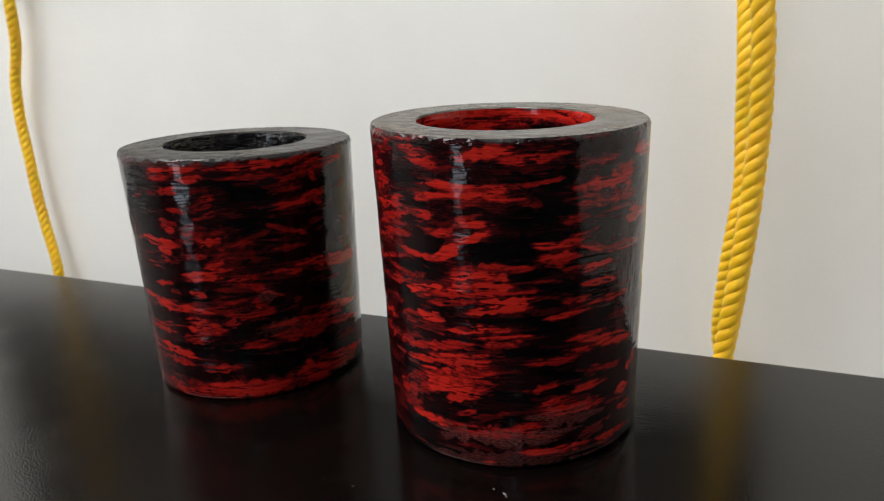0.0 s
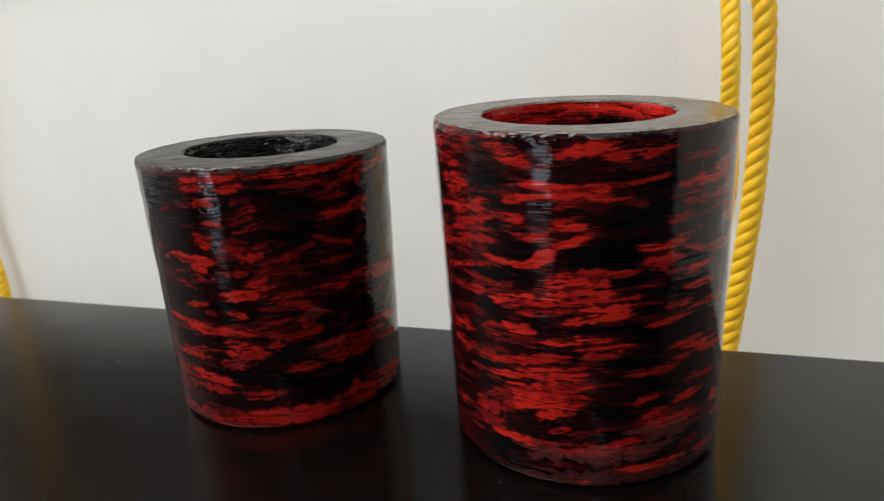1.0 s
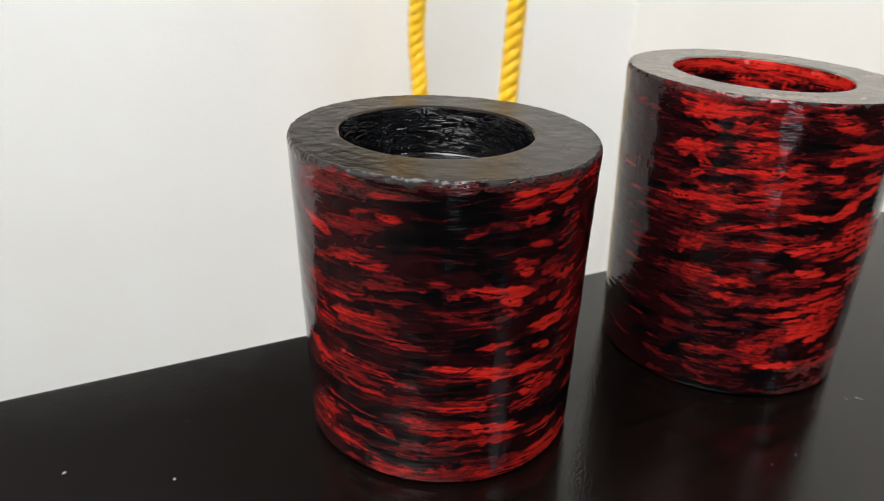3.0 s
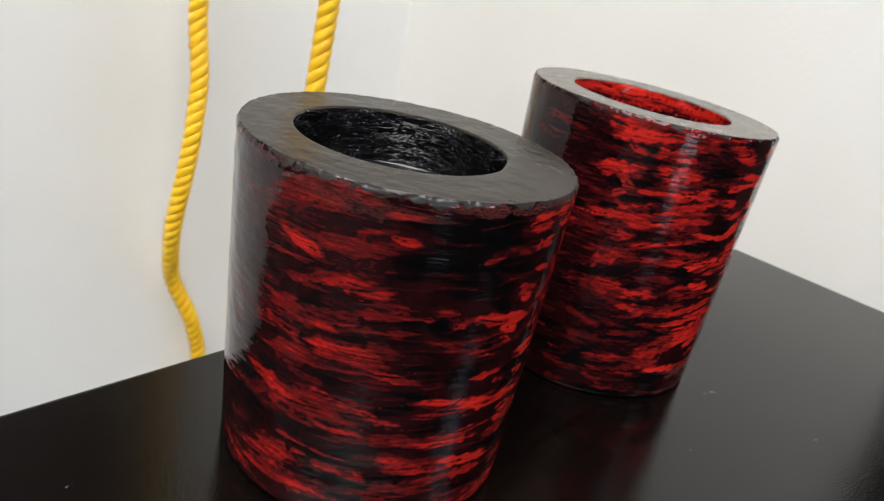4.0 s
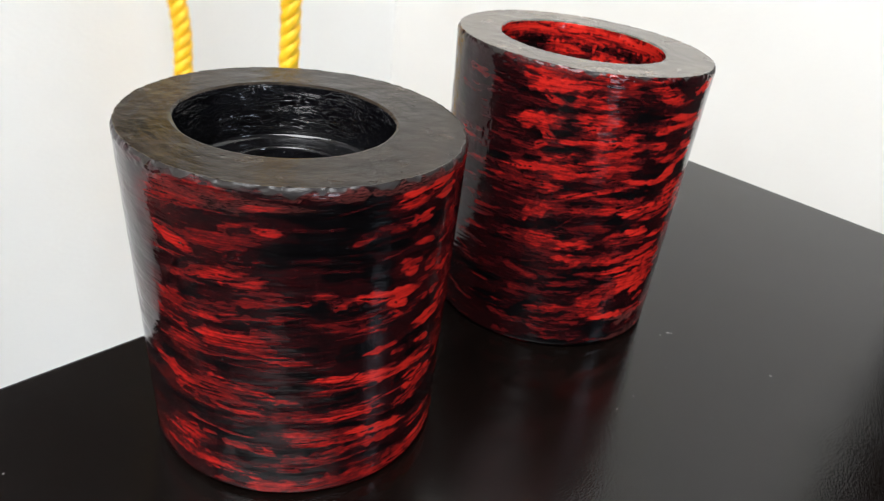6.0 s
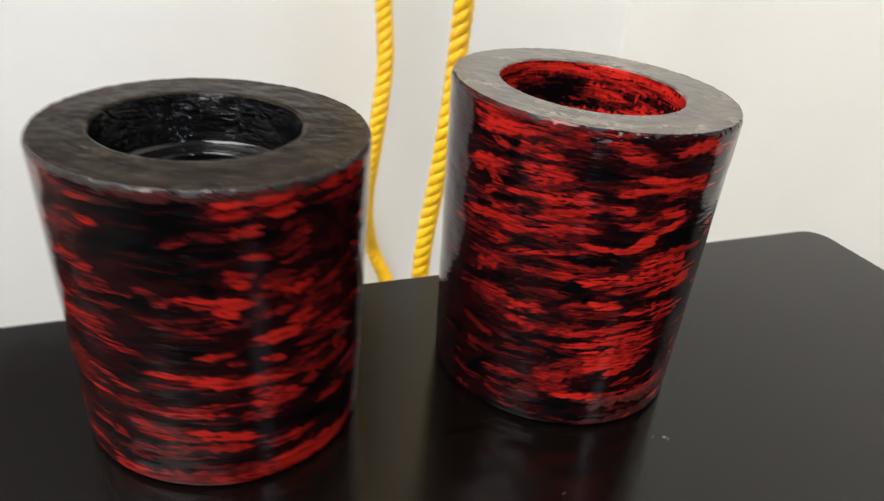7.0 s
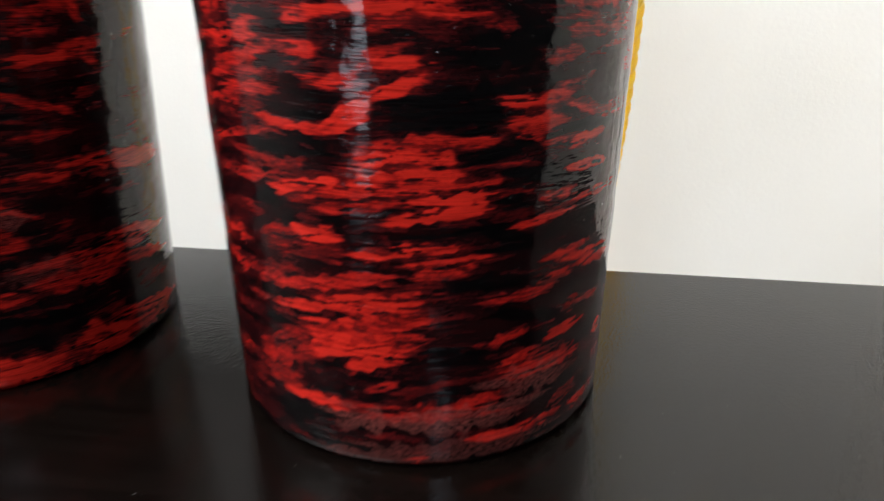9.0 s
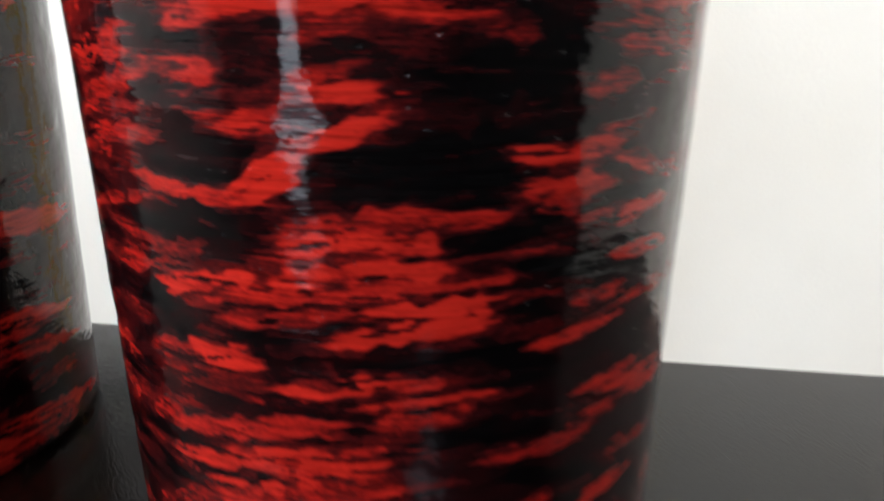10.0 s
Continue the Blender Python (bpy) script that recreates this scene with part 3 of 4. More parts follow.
# marks of the brush: degrees round the pot, millimetres up, half width in degrees, half height and half rise in millimetres
REDS_TALL_HIGH = ((-139, 102.4, 9, 1, 0.5), (-164, 102.1, 10, 1.1, -0.4), (-75, 99.2, 5, 0.9, 0.2), (-132, 99, 3, 0.5, -0.3), (-80, 98.2, 8, 1.1, 0.7), (-161, 98.2, 6, 1.3, -0.2), (-63, 97, 10, 1.2, 0.4), (-149, 96.9, 14, 1.2, 1.8), (-102, 95, 5, 0.9, -0.3), (-140, 93.3, 5, 1.3, 0.8), (-133, 92.2, 5, 0.5, 0.6), (-154, 92, 3, 0.6, -0.4), (-97, 89.1, 9, 0.7, -0.2), (-82, 88.3, 10, 0.8, 0.6), (-136, 87.7, 7, 1, 0.6), (-76, 86.7, 4, 0.9, 0.2), (-86, 86.5, 5, 0.5, 0.5), (-94, 86.2, 8, 0.4, 0.6), (-133, 86, 7, 1.2, 1.7), (-154, 84.8, 4, 0.9, -1.1))
REDS_TALL_MID = ((-161, 84.4, 8, 1.3, 1.2), (-155, 81, 3, 1.1, -1.5), (-126, 80.9, 9, 1.7, 1.4), (-107, 79.8, 7, 0.8, -0.3), (-142, 79.8, 6, 0.5, 0.6), (-85, 78.1, 6, 0.5, 0.4), (-157, 77, 3, 0.7, 1), (-125, 76.9, 9, 0.9, 1.7), (-96, 75.5, 4, 0.4, 0.6), (-123, 74.4, 9, 0.9, 1.4), (-85, 74.1, 6, 0.7, 1.5), (-85, 73.8, 4, 0.7, 0.8), (-57, 71.9, 4, 0.4, -0.2), (-152, 71.9, 7, 0.8, 2.4), (-125, 71.5, 10, 1, 1.9), (-141, 71.3, 11, 1, 3.3), (-95, 70.3, 4, 0.8, 2), (-93, 69.6, 3, 0.8, 1.1), (-157, 69.3, 12, 0.8, 1.4), (-139, 69.2, 10, 0.8, 2.2))
REDS_TALL_WAIST = ((-52, 68, 6, 1.1, 0), (-53, 66.4, 3, 0.7, -0.2), (-82, 65.4, 9, 0.8, 0.8), (-119, 65.2, 3, 0.4, 0.4), (-86, 63, 7, 0.7, 1), (-136, 62.3, 10, 0.7, 2.2), (-88, 59.1, 6, 0.9, 0.5), (-77, 59.1, 5, 1.1, 0.3), (-65, 58.6, 3, 0.5, 0.1), (-106, 57.1, 8, 0.7, 1.2), (-88, 56.9, 16, 0.4, 1.3), (-124, 56.9, 9, 0.6, 0.8), (-138, 56.3, 7, 0.7, 0.4), (-74, 55.4, 8, 0.8, 0.6), (-76, 52.9, 9, 0.7, 0.9), (-105, 48, 5, 0.9, 0.4), (-116, 47.2, 5, 0.7, 0.7), (-87, 46, 7, 0.7, 0.9), (-74, 44, 7, 0.8, 0.3), (-135, 43.5, 7, 0.9, 0.7))
REDS_TALL_LOW = ((-75, 42.2, 6, 0.6, 0.6), (-103, 39, 15, 0.8, 2.3), (-136, 38, 6, 1.1, -0.2), (-121, 37.6, 3, 0.8, 0.7), (-131, 37.2, 4, 0.7, 2), (-100, 35.9, 13, 0.5, 1.9), (-95, 35.5, 16, 0.8, 2), (-87, 35, 8, 0.6, 0.8), (-81, 33.3, 3, 0.6, -0.3), (-94, 31.1, 12, 1.2, 0.9), (-96, 30.1, 13, 1.1, 2.5), (-92, 29.1, 12, 0.8, 1.8), (-99, 27, 10, 1.5, 2.4), (-96, 25.9, 12, 0.7, 1.8), (-118, 24.5, 7, 1, 2.3), (-90, 24, 7, 0.9, 1.7), (-119, 20.6, 8, 1.5, 1.9), (-119, 16.3, 5, 1.5, 0.2), (-109, 13.6, 8, 0.8, -0.2), (-48, 6.1, 10, 0.6, -0.2))
REDS_TALL_FOOT = ((-59, 6.1, 7, 0.5, -0.2),)
DULLS_TALL_HIGH = ((-109, 98.2, 6, 0.7, -0.6), (-129, 96.4, 4, 0.5, 0.8), (-105, 96.1, 6, 0.7, -0.3), (-7, 95, 7, 1.7, -0.5), (-37, 94.9, 8, 0.9, 0.3), (-23, 90.7, 6, 1.1, 0.2), (-57, 90.2, 6, 0.3, 0.7), (-67, 89.3, 4, 0.3, 0.1), (-30, 88, 11, 1.4, -0.3), (-44, 87.5, 3, 0.5, -0.2), (-72, 85.7, 6, 0.4, -0.1), (-104, 84.9, 4, 0.7, 0.4), (-85, 84.4, 4, 0.5, 0.7), (-129, 84.3, 7, 0.5, 1.7), (-32, 84.1, 11, 0.9, -0.5), (-23, 83.5, 7, 1.2, -0.2), (-38, 82.8, 6, 0.6, -0.5), (-86, 80.1, 5, 0.4, 0.6), (-45, 79, 4, 0.7, 0.4), (-9, 76.2, 12, 1.6, -0.5))
DULLS_TALL_MID = ((-98, 74.7, 6, 0.6, -0.6), (-42, 73.6, 5, 0.9, 0.8), (-48, 72.3, 5, 0.7, 0.9), (-37, 69.1, 7, 0.3, -1.8), (-33, 69, 4, 0.5, -1.3), (-126, 68, 7, 0.8, 1.4), (-18, 67.9, 10, 0.9, -0.6), (-108, 67.1, 9, 0.5, -0.4), (-66, 65.5, 5, 0.4, 0.2), (-35, 64.2, 6, 0.7, 0.4), (-47, 64.1, 3, 0.7, 0), (-159, 63.3, 9, 0.8, 1.3), (-76, 62.9, 4, 0.7, 0.2), (-150, 62.9, 4, 0.8, 1.3), (-33, 58.8, 8, 0.6, -0.3), (-155, 56.8, 7, 0.7, 0.8), (-152, 55.9, 5, 1.2, 0.9), (-45, 54.6, 5, 0.6, 0.2), (-154, 54.1, 6, 1.5, 2.6), (-94, 53.9, 8, 0.6, 0.8))
DULLS_TALL_WAIST = ((-26, 52.7, 9, 0.5, 0), (-48, 50.5, 7, 0.4, 0.4), (-128, 50.4, 7, 0.6, 0.3), (-73, 46.7, 5, 0.4, 0.3), (-153, 44.1, 5, 1.3, 1.3), (-139, 44, 10, 0.9, 3.4), (-113, 43.9, 7, 0.6, 0.1), (-151, 43.9, 6, 1.8, 0.4), (-41, 42.5, 7, 0.5, 0.3), (-25, 38.8, 10, 1.2, -1), (-43, 38.1, 5, 0.6, 0.4), (-55, 36.1, 8, 0.6, -0.2), (-28, 30, 7, 0.7, -0.7), (-157, 30, 6, 0.7, -1.1), (-57, 27.9, 4, 0.6, 0.6), (-138, 27.7, 8, 0.5, 1), (-10, 27.1, 4, 1.4, 2.1), (-38, 25.8, 7, 0.6, 0.4), (-54, 22.8, 5, 0.7, 0.5), (-17, 19.6, 5, 1.3, -0.3))
DULLS_TALL_LOW = ((-46, 19.5, 11, 1.2, 0), (-90, 18.4, 4, 0.6, 1.1), (-143, 16.9, 7, 0.8, 0.8), (-70, 14, 12, 1.1, 1.1), (-132, 13.3, 5, 1.3, 0.8), (-85, 12.8, 12, 1.4, 0), (-14, 12.8, 6, 0.9, -0.4), (-24, 5.6, 8, 0.6, -0.5), (-16, 5.3, 7, 0.6, -0.4), (-138, 3.4, 6, 0.8, 0.1), (-124, 2.5, 7, 0.7, -0.1), (-80, 2.1, 3, 0.6, 0.1))
BLACKS_TALL_HIGH = ((-160, 100.2, 4, 0.7, -0.6), (-154, 100.1, 4, 0.7, -0.1), (-119, 98.9, 3, 0.7, 0.2), (-153, 94.3, 4, 1.3, 1), (-48, 92.2, 3, 1.9, -0.6), (-118, 91.9, 6, 1.4, -0), (-64, 91.8, 5, 0.6, -1.2), (-144, 89.8, 7, 0.6, 0.3), (-90, 84.2, 9, 0.6, -1.5), (-109, 83.2, 6, 0.7, -0.1), (-52, 83, 8, 1.7, -2.7), (-61, 80.3, 11, 2.5, -0.1), (-113, 77.7, 2, 1.4, 0.8), (-146, 76.6, 7, 0.6, 1), (-20, 73.7, 10, 0.7, -1.4), (-102, 72.1, 6, 0.7, -0.5), (-69, 71.3, 10, 3.9, 0.3), (-81, 69.7, 6, 2.1, 1), (-121, 69.1, 4, 0.5, 1), (-117, 63, 6, 1.1, -0.7))
BLACKS_TALL_MID = ((-51, 59.4, 9, 1.2, -0.5), (-119, 52.4, 6, 2.1, 1.2), (-59, 48.2, 7, 2.4, -2.2), (-161, 48.2, 6, 1.8, 1), (-62, 39.6, 10, 1.2, 0.1), (-50, 31.3, 12, 1.3, -2.1), (-116, 29.4, 6, 1, 1.9), (-138, 29, 9, 2.5, 3.5), (-69, 24.7, 8, 2, -0.7), (-53, 21.3, 6, 0.8, 4), (-152, 16.2, 7, 2.9, 4), (-69, 9.6, 20, 1.2, -0.3), (-115, 8.6, 8, 2.1, 0.9))
REDS_SHORT_HIGH = ((-150, 90.2, 6, 1.1, 0), (-28, 90.1, 16, 0.7, 0.3), (-41, 89.8, 16, 0.9, 0.4), (-80, 89.2, 7, 0.6, 0.1), (-90, 88, 4, 1.2, 0.4), (-134, 87.5, 4, 0.3, 0.3), (-2, 87.3, 11, 1, 0.1), (-18, 87.2, 6, 1.1, 1), (-88, 86.3, 4, 0.5, 0), (-72, 85.9, 5, 0.7, 0.4), (-18, 85.2, 9, 0.7, 0.5), (-24, 84.2, 8, 0.8, 0.4), (-16, 83.3, 2, 1.1, -1.5), (-133, 81.9, 3, 0.6, -0.2), (-85, 81.6, 4, 1, 0.1), (-17, 75.7, 7, 1.1, 0.7), (-163, 75.6, 6, 0.9, -1), (-30, 74.1, 9, 0.6, 0.3), (-146, 70.7, 4, 0.6, -0), (-88, 69.9, 4, 0.9, -0.3))
REDS_SHORT_MID = ((-147, 69.5, 6, 0.9, 0.7), (-139, 68.1, 5, 0.5, 0.6), (-87, 67.5, 2, 0.7, -0), (-67, 63.2, 5, 1.3, 0.5), (-96, 62.6, 10, 0.9, -1), (-168, 59.6, 6, 1.6, -0.4), (-92, 59.5, 3, 0.8, -0.6), (-92, 56.4, 2, 0.6, -0.6), (-67, 53.7, 3, 1.3, 0.5), (-146, 51.5, 9, 1.6, 0.1), (-71, 50.6, 8, 1.2, 0.5), (-140, 49.7, 6, 0.5, -0.1), (-55, 48.9, 6, 0.6, 0.1), (-6, 48.8, 18, 1.4, -2), (-35, 48.7, 8, 0.7, -0.3), (-43, 48.6, 7, 0.7, -0.3), (-90, 43.9, 2, 0.5, -0.1), (-78, 43.5, 3, 0.6, -0.4), (-108, 40.1, 11, 0.6, -0.4), (-93, 37.6, 9, 1, -0.5))
REDS_SHORT_WAIST = ((-79, 36.9, 8, 0.8, -1), (-139, 36.4, 10, 0.6, -2), (-168, 36.2, 9, 1, -1), (-153, 36, 9, 1, -0.5), (-148, 33, 8, 0.7, -0.3), (-78, 32.2, 7, 1.2, -1.5), (-76, 30.6, 8, 1.6, -1.8), (-77, 30.3, 8, 0.9, -1.1), (-143, 30, 8, 0.6, -0.2), (-4, 29.6, 12, 0.9, -1.2), (-109, 29.1, 12, 0.8, 0.8), (-80, 28.9, 5, 1, -0.9), (-36, 28.6, 9, 0.9, 0.1), (-124, 28.5, 10, 0.4, 0.3), (-18, 28.2, 13, 0.9, -1.4), (-79, 27.4, 7, 0.8, 0.9), (-108, 27.2, 10, 0.5, 0), (-22, 25.6, 7, 1.2, 0.3), (-82, 24.6, 6, 0.6, -0.3), (-27, 23.1, 13, 1.7, -1.1))
REDS_SHORT_LOW = ((-121, 22.5, 9, 0.5, -0.4), (-114, 19.4, 10, 1.1, -0.6), (-94, 19.4, 11, 1, -1.4), (-135, 16.9, 2, 0.6, -0.5), (-97, 15.6, 8, 0.8, -0.3), (-117, 14.6, 12, 0.9, 1.2), (-120, 13.9, 8, 0.7, 0.5), (-169, 11, 9, 0.9, 0.9), (-159, 9.1, 11, 1.3, 0.6), (-149, 8, 9, 0.8, -1), (-57, 6.8, 9, 0.7, -0.5), (8, 6.8, 17, 1, -2.1), (-22, 6.6, 10, 1.9, -1.9), (-57, 4.5, 15, 1.8, -0.7), (-2, 4.3, 12, 1.1, -0.6), (-23, 3.3, 7, 1.5, -1.1), (-116, 2.2, 13, 1.5, 1.2), (-91, 2.2, 13, 1.4, -1.2))
DULLS_SHORT_HIGH = ((-71, 90, 6, 0.8, 0.8), (-168, 86.9, 9, 1.3, 3.3), (-46, 85.9, 10, 0.8, -0), (-169, 83.3, 4, 0.8, 1), (-142, 82.8, 3, 0.3, 0.5), (-29, 79.9, 6, 0.6, 0.4), (-66, 78.9, 3, 0.8, 0.4), (-106, 78.9, 3, 0.3, 0.4), (-170, 76.8, 6, 1.4, -0.1), (-69, 76.2, 5, 0.9, 1.2), (-15, 74.9, 3, 1.4, -1.4), (-82, 74.6, 4, 0.4, -0.3), (-68, 72.7, 4, 0.6, 0.7), (-157, 68.5, 7, 0.6, 2.4), (-72, 65.8, 9, 0.8, 0.6), (-115, 65.3, 4, 0.5, -0.4), (-31, 64.7, 8, 0.6, -2.2), (-46, 64.3, 4, 0.6, 0.7), (-112, 62.1, 2, 0.6, 0.5), (-56, 61, 6, 0.9, 0.7))
DULLS_SHORT_MID = ((-159, 58.7, 7, 0.6, 0.5), (-31, 58, 7, 0.6, -0.2), (-76, 57.8, 5, 0.6, -0.1), (-54, 57.4, 6, 0.8, 0.4), (-153, 57.2, 5, 0.5, -0.3), (-115, 56.5, 4, 0.6, -0.9), (-135, 54.5, 4, 0.7, -0.9), (-68, 53.8, 4, 1.4, 0.5), (-101, 53.8, 4, 0.5, -0.5), (-168, 53.2, 7, 0.8, -1.1), (-79, 49.5, 3, 0.9, 0.7), (-16, 47.8, 10, 0.9, -1.9), (-131, 47.3, 6, 0.6, -0.7), (11, 46.9, 14, 1.5, -1.8), (-97, 46.7, 5, 0.5, 0.5), (-53, 44.9, 10, 0.9, -0.7), (-44, 42.8, 6, 0.6, -1.9), (-159, 42.8, 6, 0.6, -0.7), (-67, 39.3, 13, 0.9, 0), (-48, 38.3, 4, 1, -1.1))
DULLS_SHORT_WAIST = ((-63, 36.1, 8, 0.7, -1.1), (-51, 34.6, 7, 0.7, 0.4), (-63, 31.7, 3, 0.9, 0.2), (-4, 23.1, 19, 0.9, -2.6), (-49, 22.5, 9, 1, -0), (-71, 13.8, 8, 0.9, 0.1))
BLACKS_SHORT_HIGH = ((-116, 86.9, 16, 2.2, 0.4), (-109, 85, 13, 2.4, -0.4), (-77, 80.3, 4, 2.2, 1), (-49, 79.5, 9, 2.6, -1.2), (-11, 78.5, 2, 2.9, -1.8), (-125, 78.4, 15, 3.3, 1.7), (-115, 77.8, 16, 1.8, 0.3), (-31, 77.2, 7, 0.6, 0.2), (-148, 75.8, 6, 1.3, 0.4), (-107, 72, 11, 2.4, 0.1), (-160, 70.5, 3, 0.6, 1.5), (-49, 69.1, 11, 1.8, 0.6), (-159, 62.9, 5, 0.8, 2.8), (-121, 61.7, 9, 2.5, -0.4), (-103, 56.5, 6, 1.2, -0.8), (-107, 47.6, 6, 2, 0.1), (-81, 41.1, 5, 0.7, -0.5), (-53, 39.9, 7, 0.6, 1), (-12, 38.4, 10, 2.9, -1.6), (-127, 38.2, 8, 1.3, 1.5))
BLACKS_SHORT_MID = ((-109, 34.3, 5, 0.6, 0.6), (-64, 28.3, 6, 1.2, 0.3), (-145, 22, 9, 1.4, 2.5), (-78, 20.4, 10, 1.9, 0.9), (-15, 18.6, 7, 1.8, -3.2), (-52, 17.9, 17, 2.9, -1.4), (-95, 10.7, 9, 1.3, -1.3), (-38, 7.2, 6, 3, 0.1))
FOOT_BAND_SHORT = ((-128, 3, 13, 1.9, 0), (-102, 3, 17, 2.4, 0), (-76, 3.1, 16, 2.6, 0), (-54, 3.4, 12, 2.6, 0.3), (-34, 4.6, 10, 2.8, 0.5), (-20, 6, 8, 3.4, 1))
BROAD_TALL = ((-152, 99.6, 11, 1.7, -0.4), (-134, 99.0, 10, 1.5, -0.3))
BROAD_SHORT = ((-162, 86.5, 10, 2.0, 0.6), (-150, 78, 10, 1.5, 0.4), (-163, 47.2, 8, 1.4, 0.6), (-158, 34.8, 12, 2.2, 0.8), (-168, 15.4, 9, 2.4, 0.6))
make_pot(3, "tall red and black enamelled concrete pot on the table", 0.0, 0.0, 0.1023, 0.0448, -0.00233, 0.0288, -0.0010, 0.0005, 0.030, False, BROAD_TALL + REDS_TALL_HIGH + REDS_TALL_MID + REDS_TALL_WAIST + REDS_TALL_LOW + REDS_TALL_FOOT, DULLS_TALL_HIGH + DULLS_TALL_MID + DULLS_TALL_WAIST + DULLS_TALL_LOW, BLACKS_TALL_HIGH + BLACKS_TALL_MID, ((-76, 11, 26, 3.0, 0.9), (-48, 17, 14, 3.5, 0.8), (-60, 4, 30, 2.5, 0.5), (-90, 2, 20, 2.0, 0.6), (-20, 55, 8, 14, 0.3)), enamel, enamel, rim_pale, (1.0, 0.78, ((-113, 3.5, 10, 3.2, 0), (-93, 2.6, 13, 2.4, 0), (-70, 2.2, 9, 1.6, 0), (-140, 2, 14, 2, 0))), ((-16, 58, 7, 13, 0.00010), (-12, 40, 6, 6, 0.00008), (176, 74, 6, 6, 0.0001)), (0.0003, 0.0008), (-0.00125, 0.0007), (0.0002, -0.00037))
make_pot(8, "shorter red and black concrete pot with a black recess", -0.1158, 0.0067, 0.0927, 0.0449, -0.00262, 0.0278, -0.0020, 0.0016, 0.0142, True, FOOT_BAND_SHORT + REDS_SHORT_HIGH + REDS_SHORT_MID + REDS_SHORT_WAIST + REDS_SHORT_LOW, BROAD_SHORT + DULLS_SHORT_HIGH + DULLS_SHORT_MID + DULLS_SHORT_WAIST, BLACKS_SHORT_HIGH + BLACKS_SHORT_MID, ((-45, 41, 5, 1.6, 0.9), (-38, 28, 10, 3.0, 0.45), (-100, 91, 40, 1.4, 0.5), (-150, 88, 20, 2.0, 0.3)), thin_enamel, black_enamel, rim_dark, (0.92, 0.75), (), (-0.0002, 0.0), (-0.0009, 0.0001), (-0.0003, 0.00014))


# ---- the ropes ----
def make_rope(label, knots, diameter=0.0148, lay=0.0275, phase=0.0):
    """A three-strand laid rope hanging along knots of (x, y, z), lowest first; each strand is a part."""
    root = tagged(new("rope"), label, "rope", "ropes hanging at the wall")
    k = np.array(knots)
    fine = np.arange(k[0, 2], k[-1, 2], 0.0018)
    line = np.stack([np.interp(fine, k[:, 2], k[:, 0]), np.interp(fine, k[:, 2], k[:, 1]), fine], -1)
    soft = np.ones(15) / 15
    for n in range(2):
        for axis in (0, 1):
            line[:, axis] = np.convolve(np.pad(line[:, axis], 7, mode="edge"), soft, "valid")
    along = np.concatenate([[0], np.cumsum(np.linalg.norm(np.diff(line, axis=0), axis=1))])
    tangent = np.gradient(line, axis=0)
    tangent /= np.linalg.norm(tangent, axis=1, keepdims=True)
    side = np.cross(tangent, (0, 1, 0))
    side /= np.linalg.norm(side, axis=1, keepdims=True)
    front = np.cross(side, tangent)
    strand_r, turn_r, seg = diameter * 0.275, diameter * 0.225, 14
    for strand in range(3):
        w = 2 * math.pi * (along / lay + strand / 3) + phase
        out = np.cos(w)[:, None] * side + np.sin(w)[:, None] * -front
        centre = line + turn_r * out
        way = np.gradient(centre, axis=0)
        way /= np.linalg.norm(way, axis=1, keepdims=True)
        across = np.cross(way, out)
        across /= np.linalg.norm(across, axis=1, keepdims=True)
        outward = np.cross(across, way)
        b = np.linspace(0, 2 * math.pi, seg, endpoint=False)
        pts = centre[:, None] + strand_r * (np.cos(b)[None, :, None] * outward[:, None] + 1.12 * np.sin(b)[None, :, None] * across[:, None])
        n = len(line)
        i, j = np.meshgrid(np.arange(n - 1), np.arange(seg), indexing="ij")
        m = (j + 1) % seg
        quads = np.stack([i * seg + j, i * seg + m, (i + 1) * seg + m, (i + 1) * seg + j], -1).reshape(-1, 4).tolist()
        quads += [list(range(seg))[::-1], [(n - 1) * seg + c for c in range(seg)]]
        me = bpy.data.meshes.new("strand")
        me.from_pydata(pts.reshape(-1, 3).tolist(), [], quads)
        at = me.attributes.new("wrap", "FLOAT_VECTOR", "POINT")
        turned = np.stack([np.broadcast_to(b * strand_r, (n, seg)), np.broadcast_to(along[:, None], (n, seg)), np.full((n, seg), strand * 1.0)], -1)
        at.data.foreach_set("vector", turned.reshape(-1).astype(np.float32))
        me.update()
        linked("strand", me, rope_yellow, root, "", True)
    return root


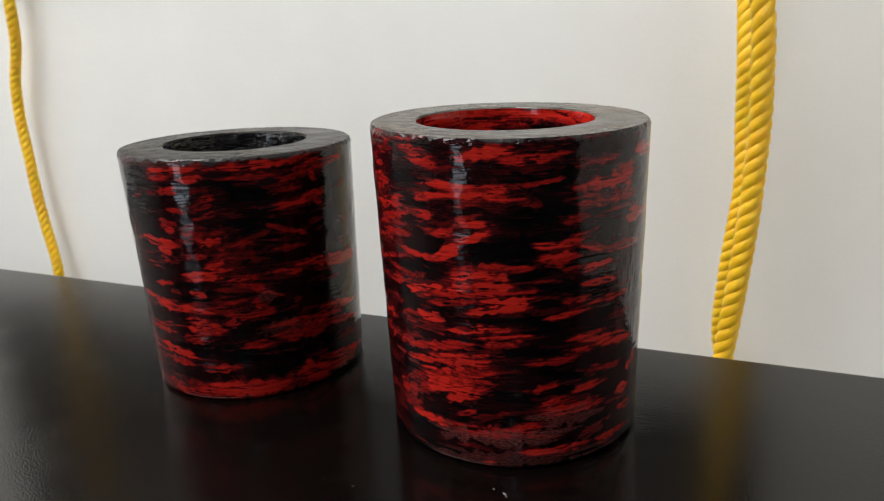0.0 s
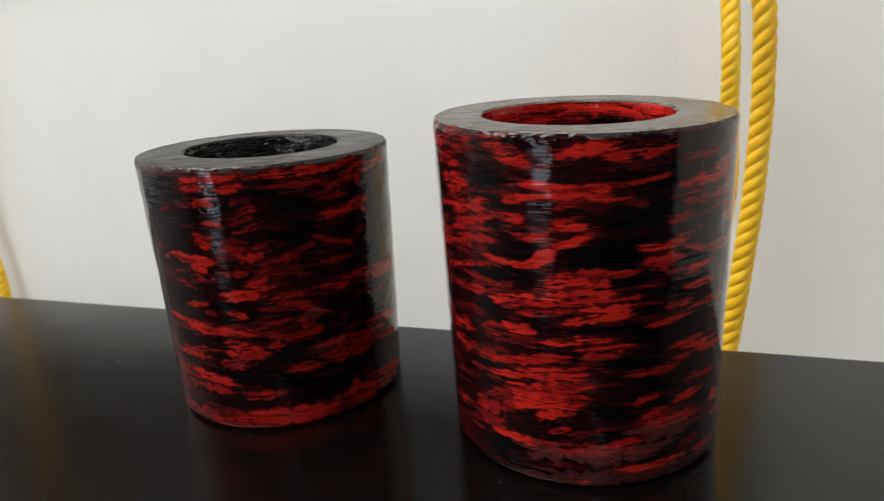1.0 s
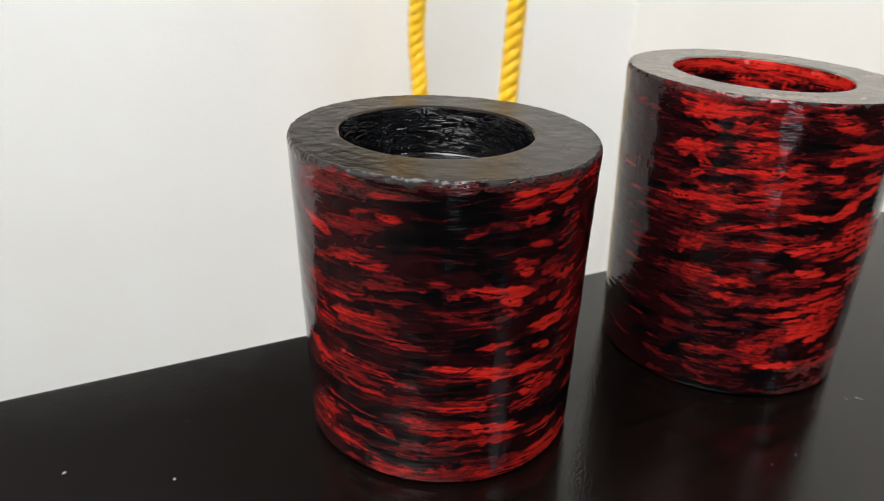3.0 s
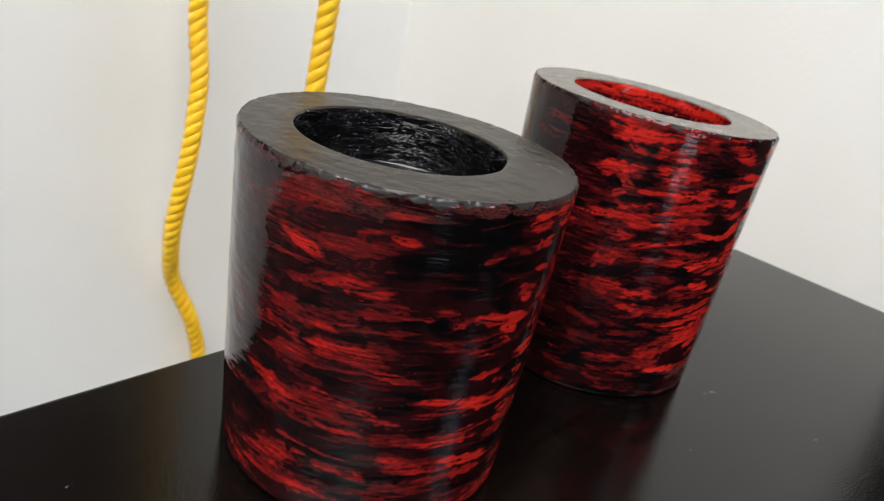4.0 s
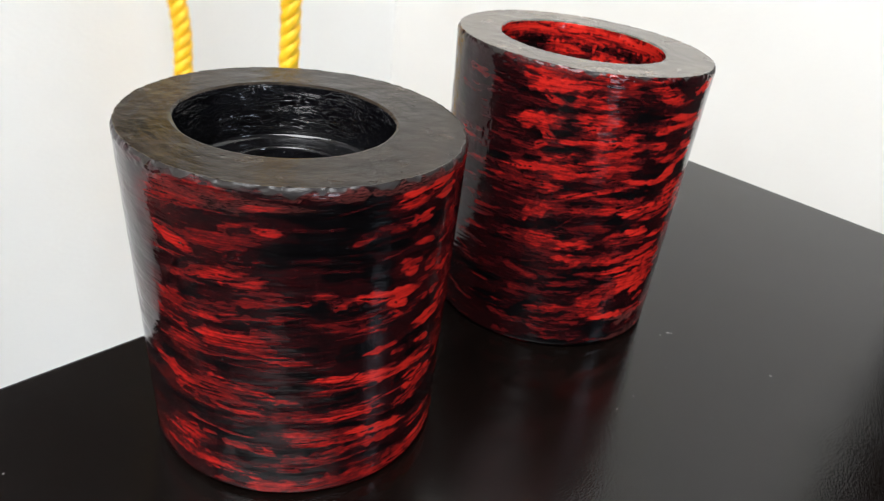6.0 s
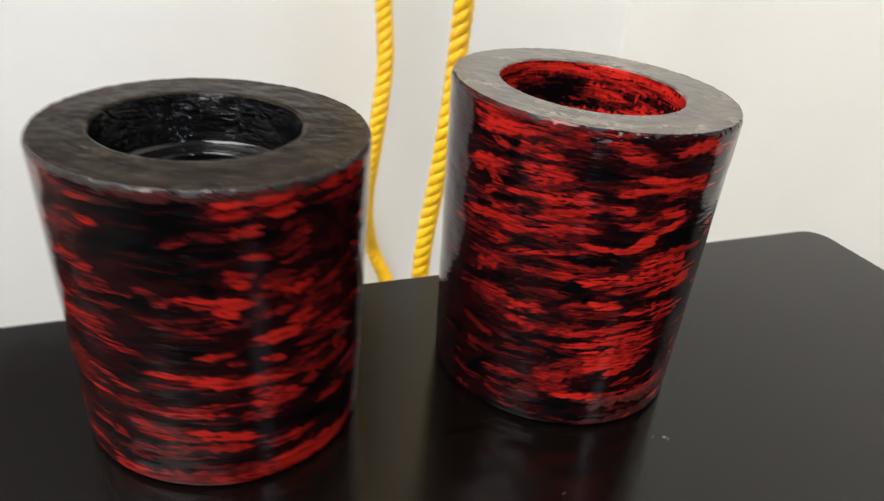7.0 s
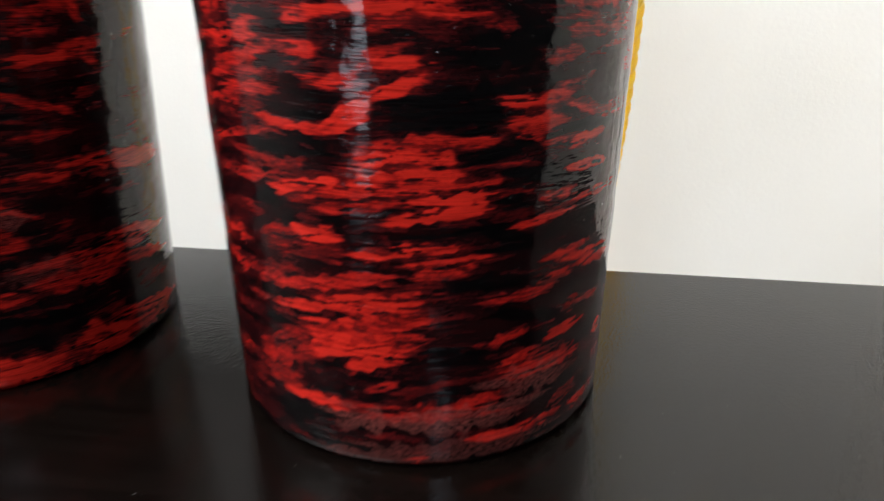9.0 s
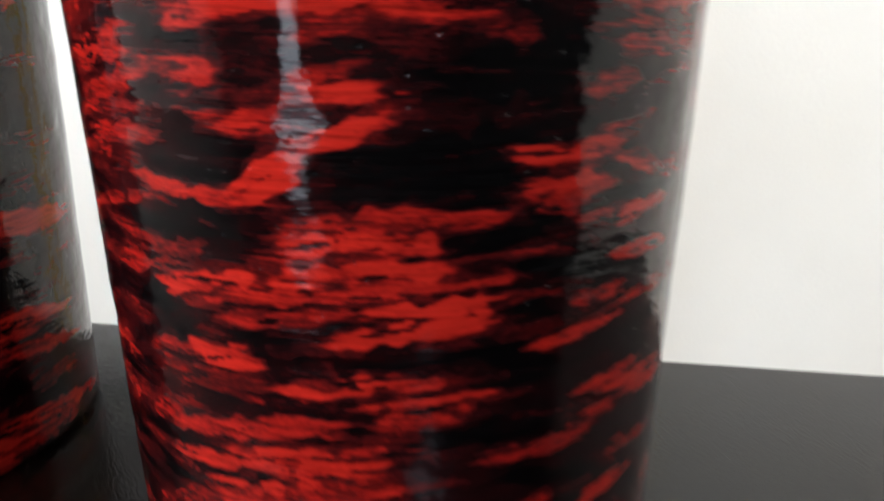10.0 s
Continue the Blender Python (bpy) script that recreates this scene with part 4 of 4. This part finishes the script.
make_rope("yellow twisted rope hanging straight beside the corner", ((0.0648, 0.2952, 0.3), (0.0617, 0.2938, 0.45), (0.0587, 0.2920, 0.52), (0.0551, 0.2897, 0.58), (0.0552, 0.2858, 0.64), (0.0622, 0.2827, 0.7), (0.0678, 0.2825, 0.76), (0.0706, 0.2822, 0.82), (0.0687, 0.2751, 0.88), (0.0584, 0.2754, 0.94), (0.0424, 0.2755, 1.2), (0.0425, 0.2759, 2.5)))
make_rope("yellow twisted rope with a kink, touching the wall", ((0.1029, 0.4545, 0.3), (0.0932, 0.4532, 0.46), (0.0767, 0.4469, 0.51), (0.0669, 0.4517, 0.53), (0.0594, 0.4530, 0.549), (0.0508, 0.4388, 0.579), (0.0460, 0.4299, 0.609), (0.0467, 0.4234, 0.637), (0.0492, 0.4184, 0.664), (0.0523, 0.4142, 0.7), (0.0585, 0.4179, 0.75), (0.0554, 0.4233, 0.8), (0.0548, 0.4132, 0.85), (0.0516, 0.4213, 0.9), (0.0502, 0.4328, 0.95), (0.0497, 0.4370, 1.2), (0.0497, 0.4371, 2.5)), diameter=0.0156, phase=1.1)
make_rope("yellow twisted rope hanging loosely against the white wall", ((-0.8622, 0.4550, 0.3), (-0.8598, 0.4500, 0.5), (-0.8526, 0.4500, 0.55), (-0.8495, 0.4500, 0.6), (-0.8574, 0.4500, 0.65), (-0.8625, 0.4500, 0.7), (-0.8626, 0.4500, 0.75), (-0.8651, 0.4500, 0.8), (-0.8608, 0.4500, 0.85), (-0.8420, 0.4500, 0.9), (-0.8317, 0.4450, 0.95), (-0.8408, 0.4445, 1.2), (-0.8408, 0.4445, 2.5)), phase=2.0)


# ---- small litter on the table ----
def make_specks():
    """Crumbs and dust on the table top: a few larger chips at known places, many tiny ones about them."""
    rng = np.random.default_rng(21)
    spots = [(0.0155, -0.0522, 0.0011), (0.0165, -0.0533, 0.0006), (-0.0282, -0.0642, 0.0007), (-0.0385, -0.0644, 0.0006), (-0.2020, 0.0020, 0.0011), (-0.2305, 0.0175, 0.0008), (-0.2110, -0.0075, 0.0007), (0.0118, -0.0510, 0.0005), (0.0230, -0.0907, 0.0008), (-0.1028, -0.0772, 0.0007), (-0.1952, 0.0274, 0.0006)]
    spots += [(x, y, abs(n)) for x, y, n in zip(rng.uniform(-0.34, 0.16, 420), rng.uniform(-0.16, 0.05, 420), rng.normal(0.00011, 0.00009, 420))]
    bm = bmesh.new()
    for x, y, size in spots:
        if (x ** 2 + y ** 2) ** 0.5 < 0.047 or ((x + 0.1158) ** 2 + (y - 0.0067) ** 2) ** 0.5 < 0.047 or size < 0.00006:
            continue
        n, a0, long = 6, rng.uniform(0, 6.28), rng.uniform(0.35, 1.0)
        ring = []
        for k in range(n):
            r, a = size * rng.uniform(0.45, 1.0), 2 * math.pi * k / n
            dx, dy = r * math.cos(a), r * math.sin(a) * long
            ring.append(bm.verts.new((x + dx * math.cos(a0) - dy * math.sin(a0), y + dx * math.sin(a0) + dy * math.cos(a0), TABLE_Z)))
        peak = bm.verts.new((x, y, TABLE_Z + size * rng.uniform(0.15, 0.45)))
        for k in range(n):
            bm.faces.new((ring[k], ring[(k + 1) % n], peak))
    return tagged(part("dust_specks", bm, dust_pale), "pale crumbs and dust specks on the black table", "dust", kind="stuff")


make_specks()
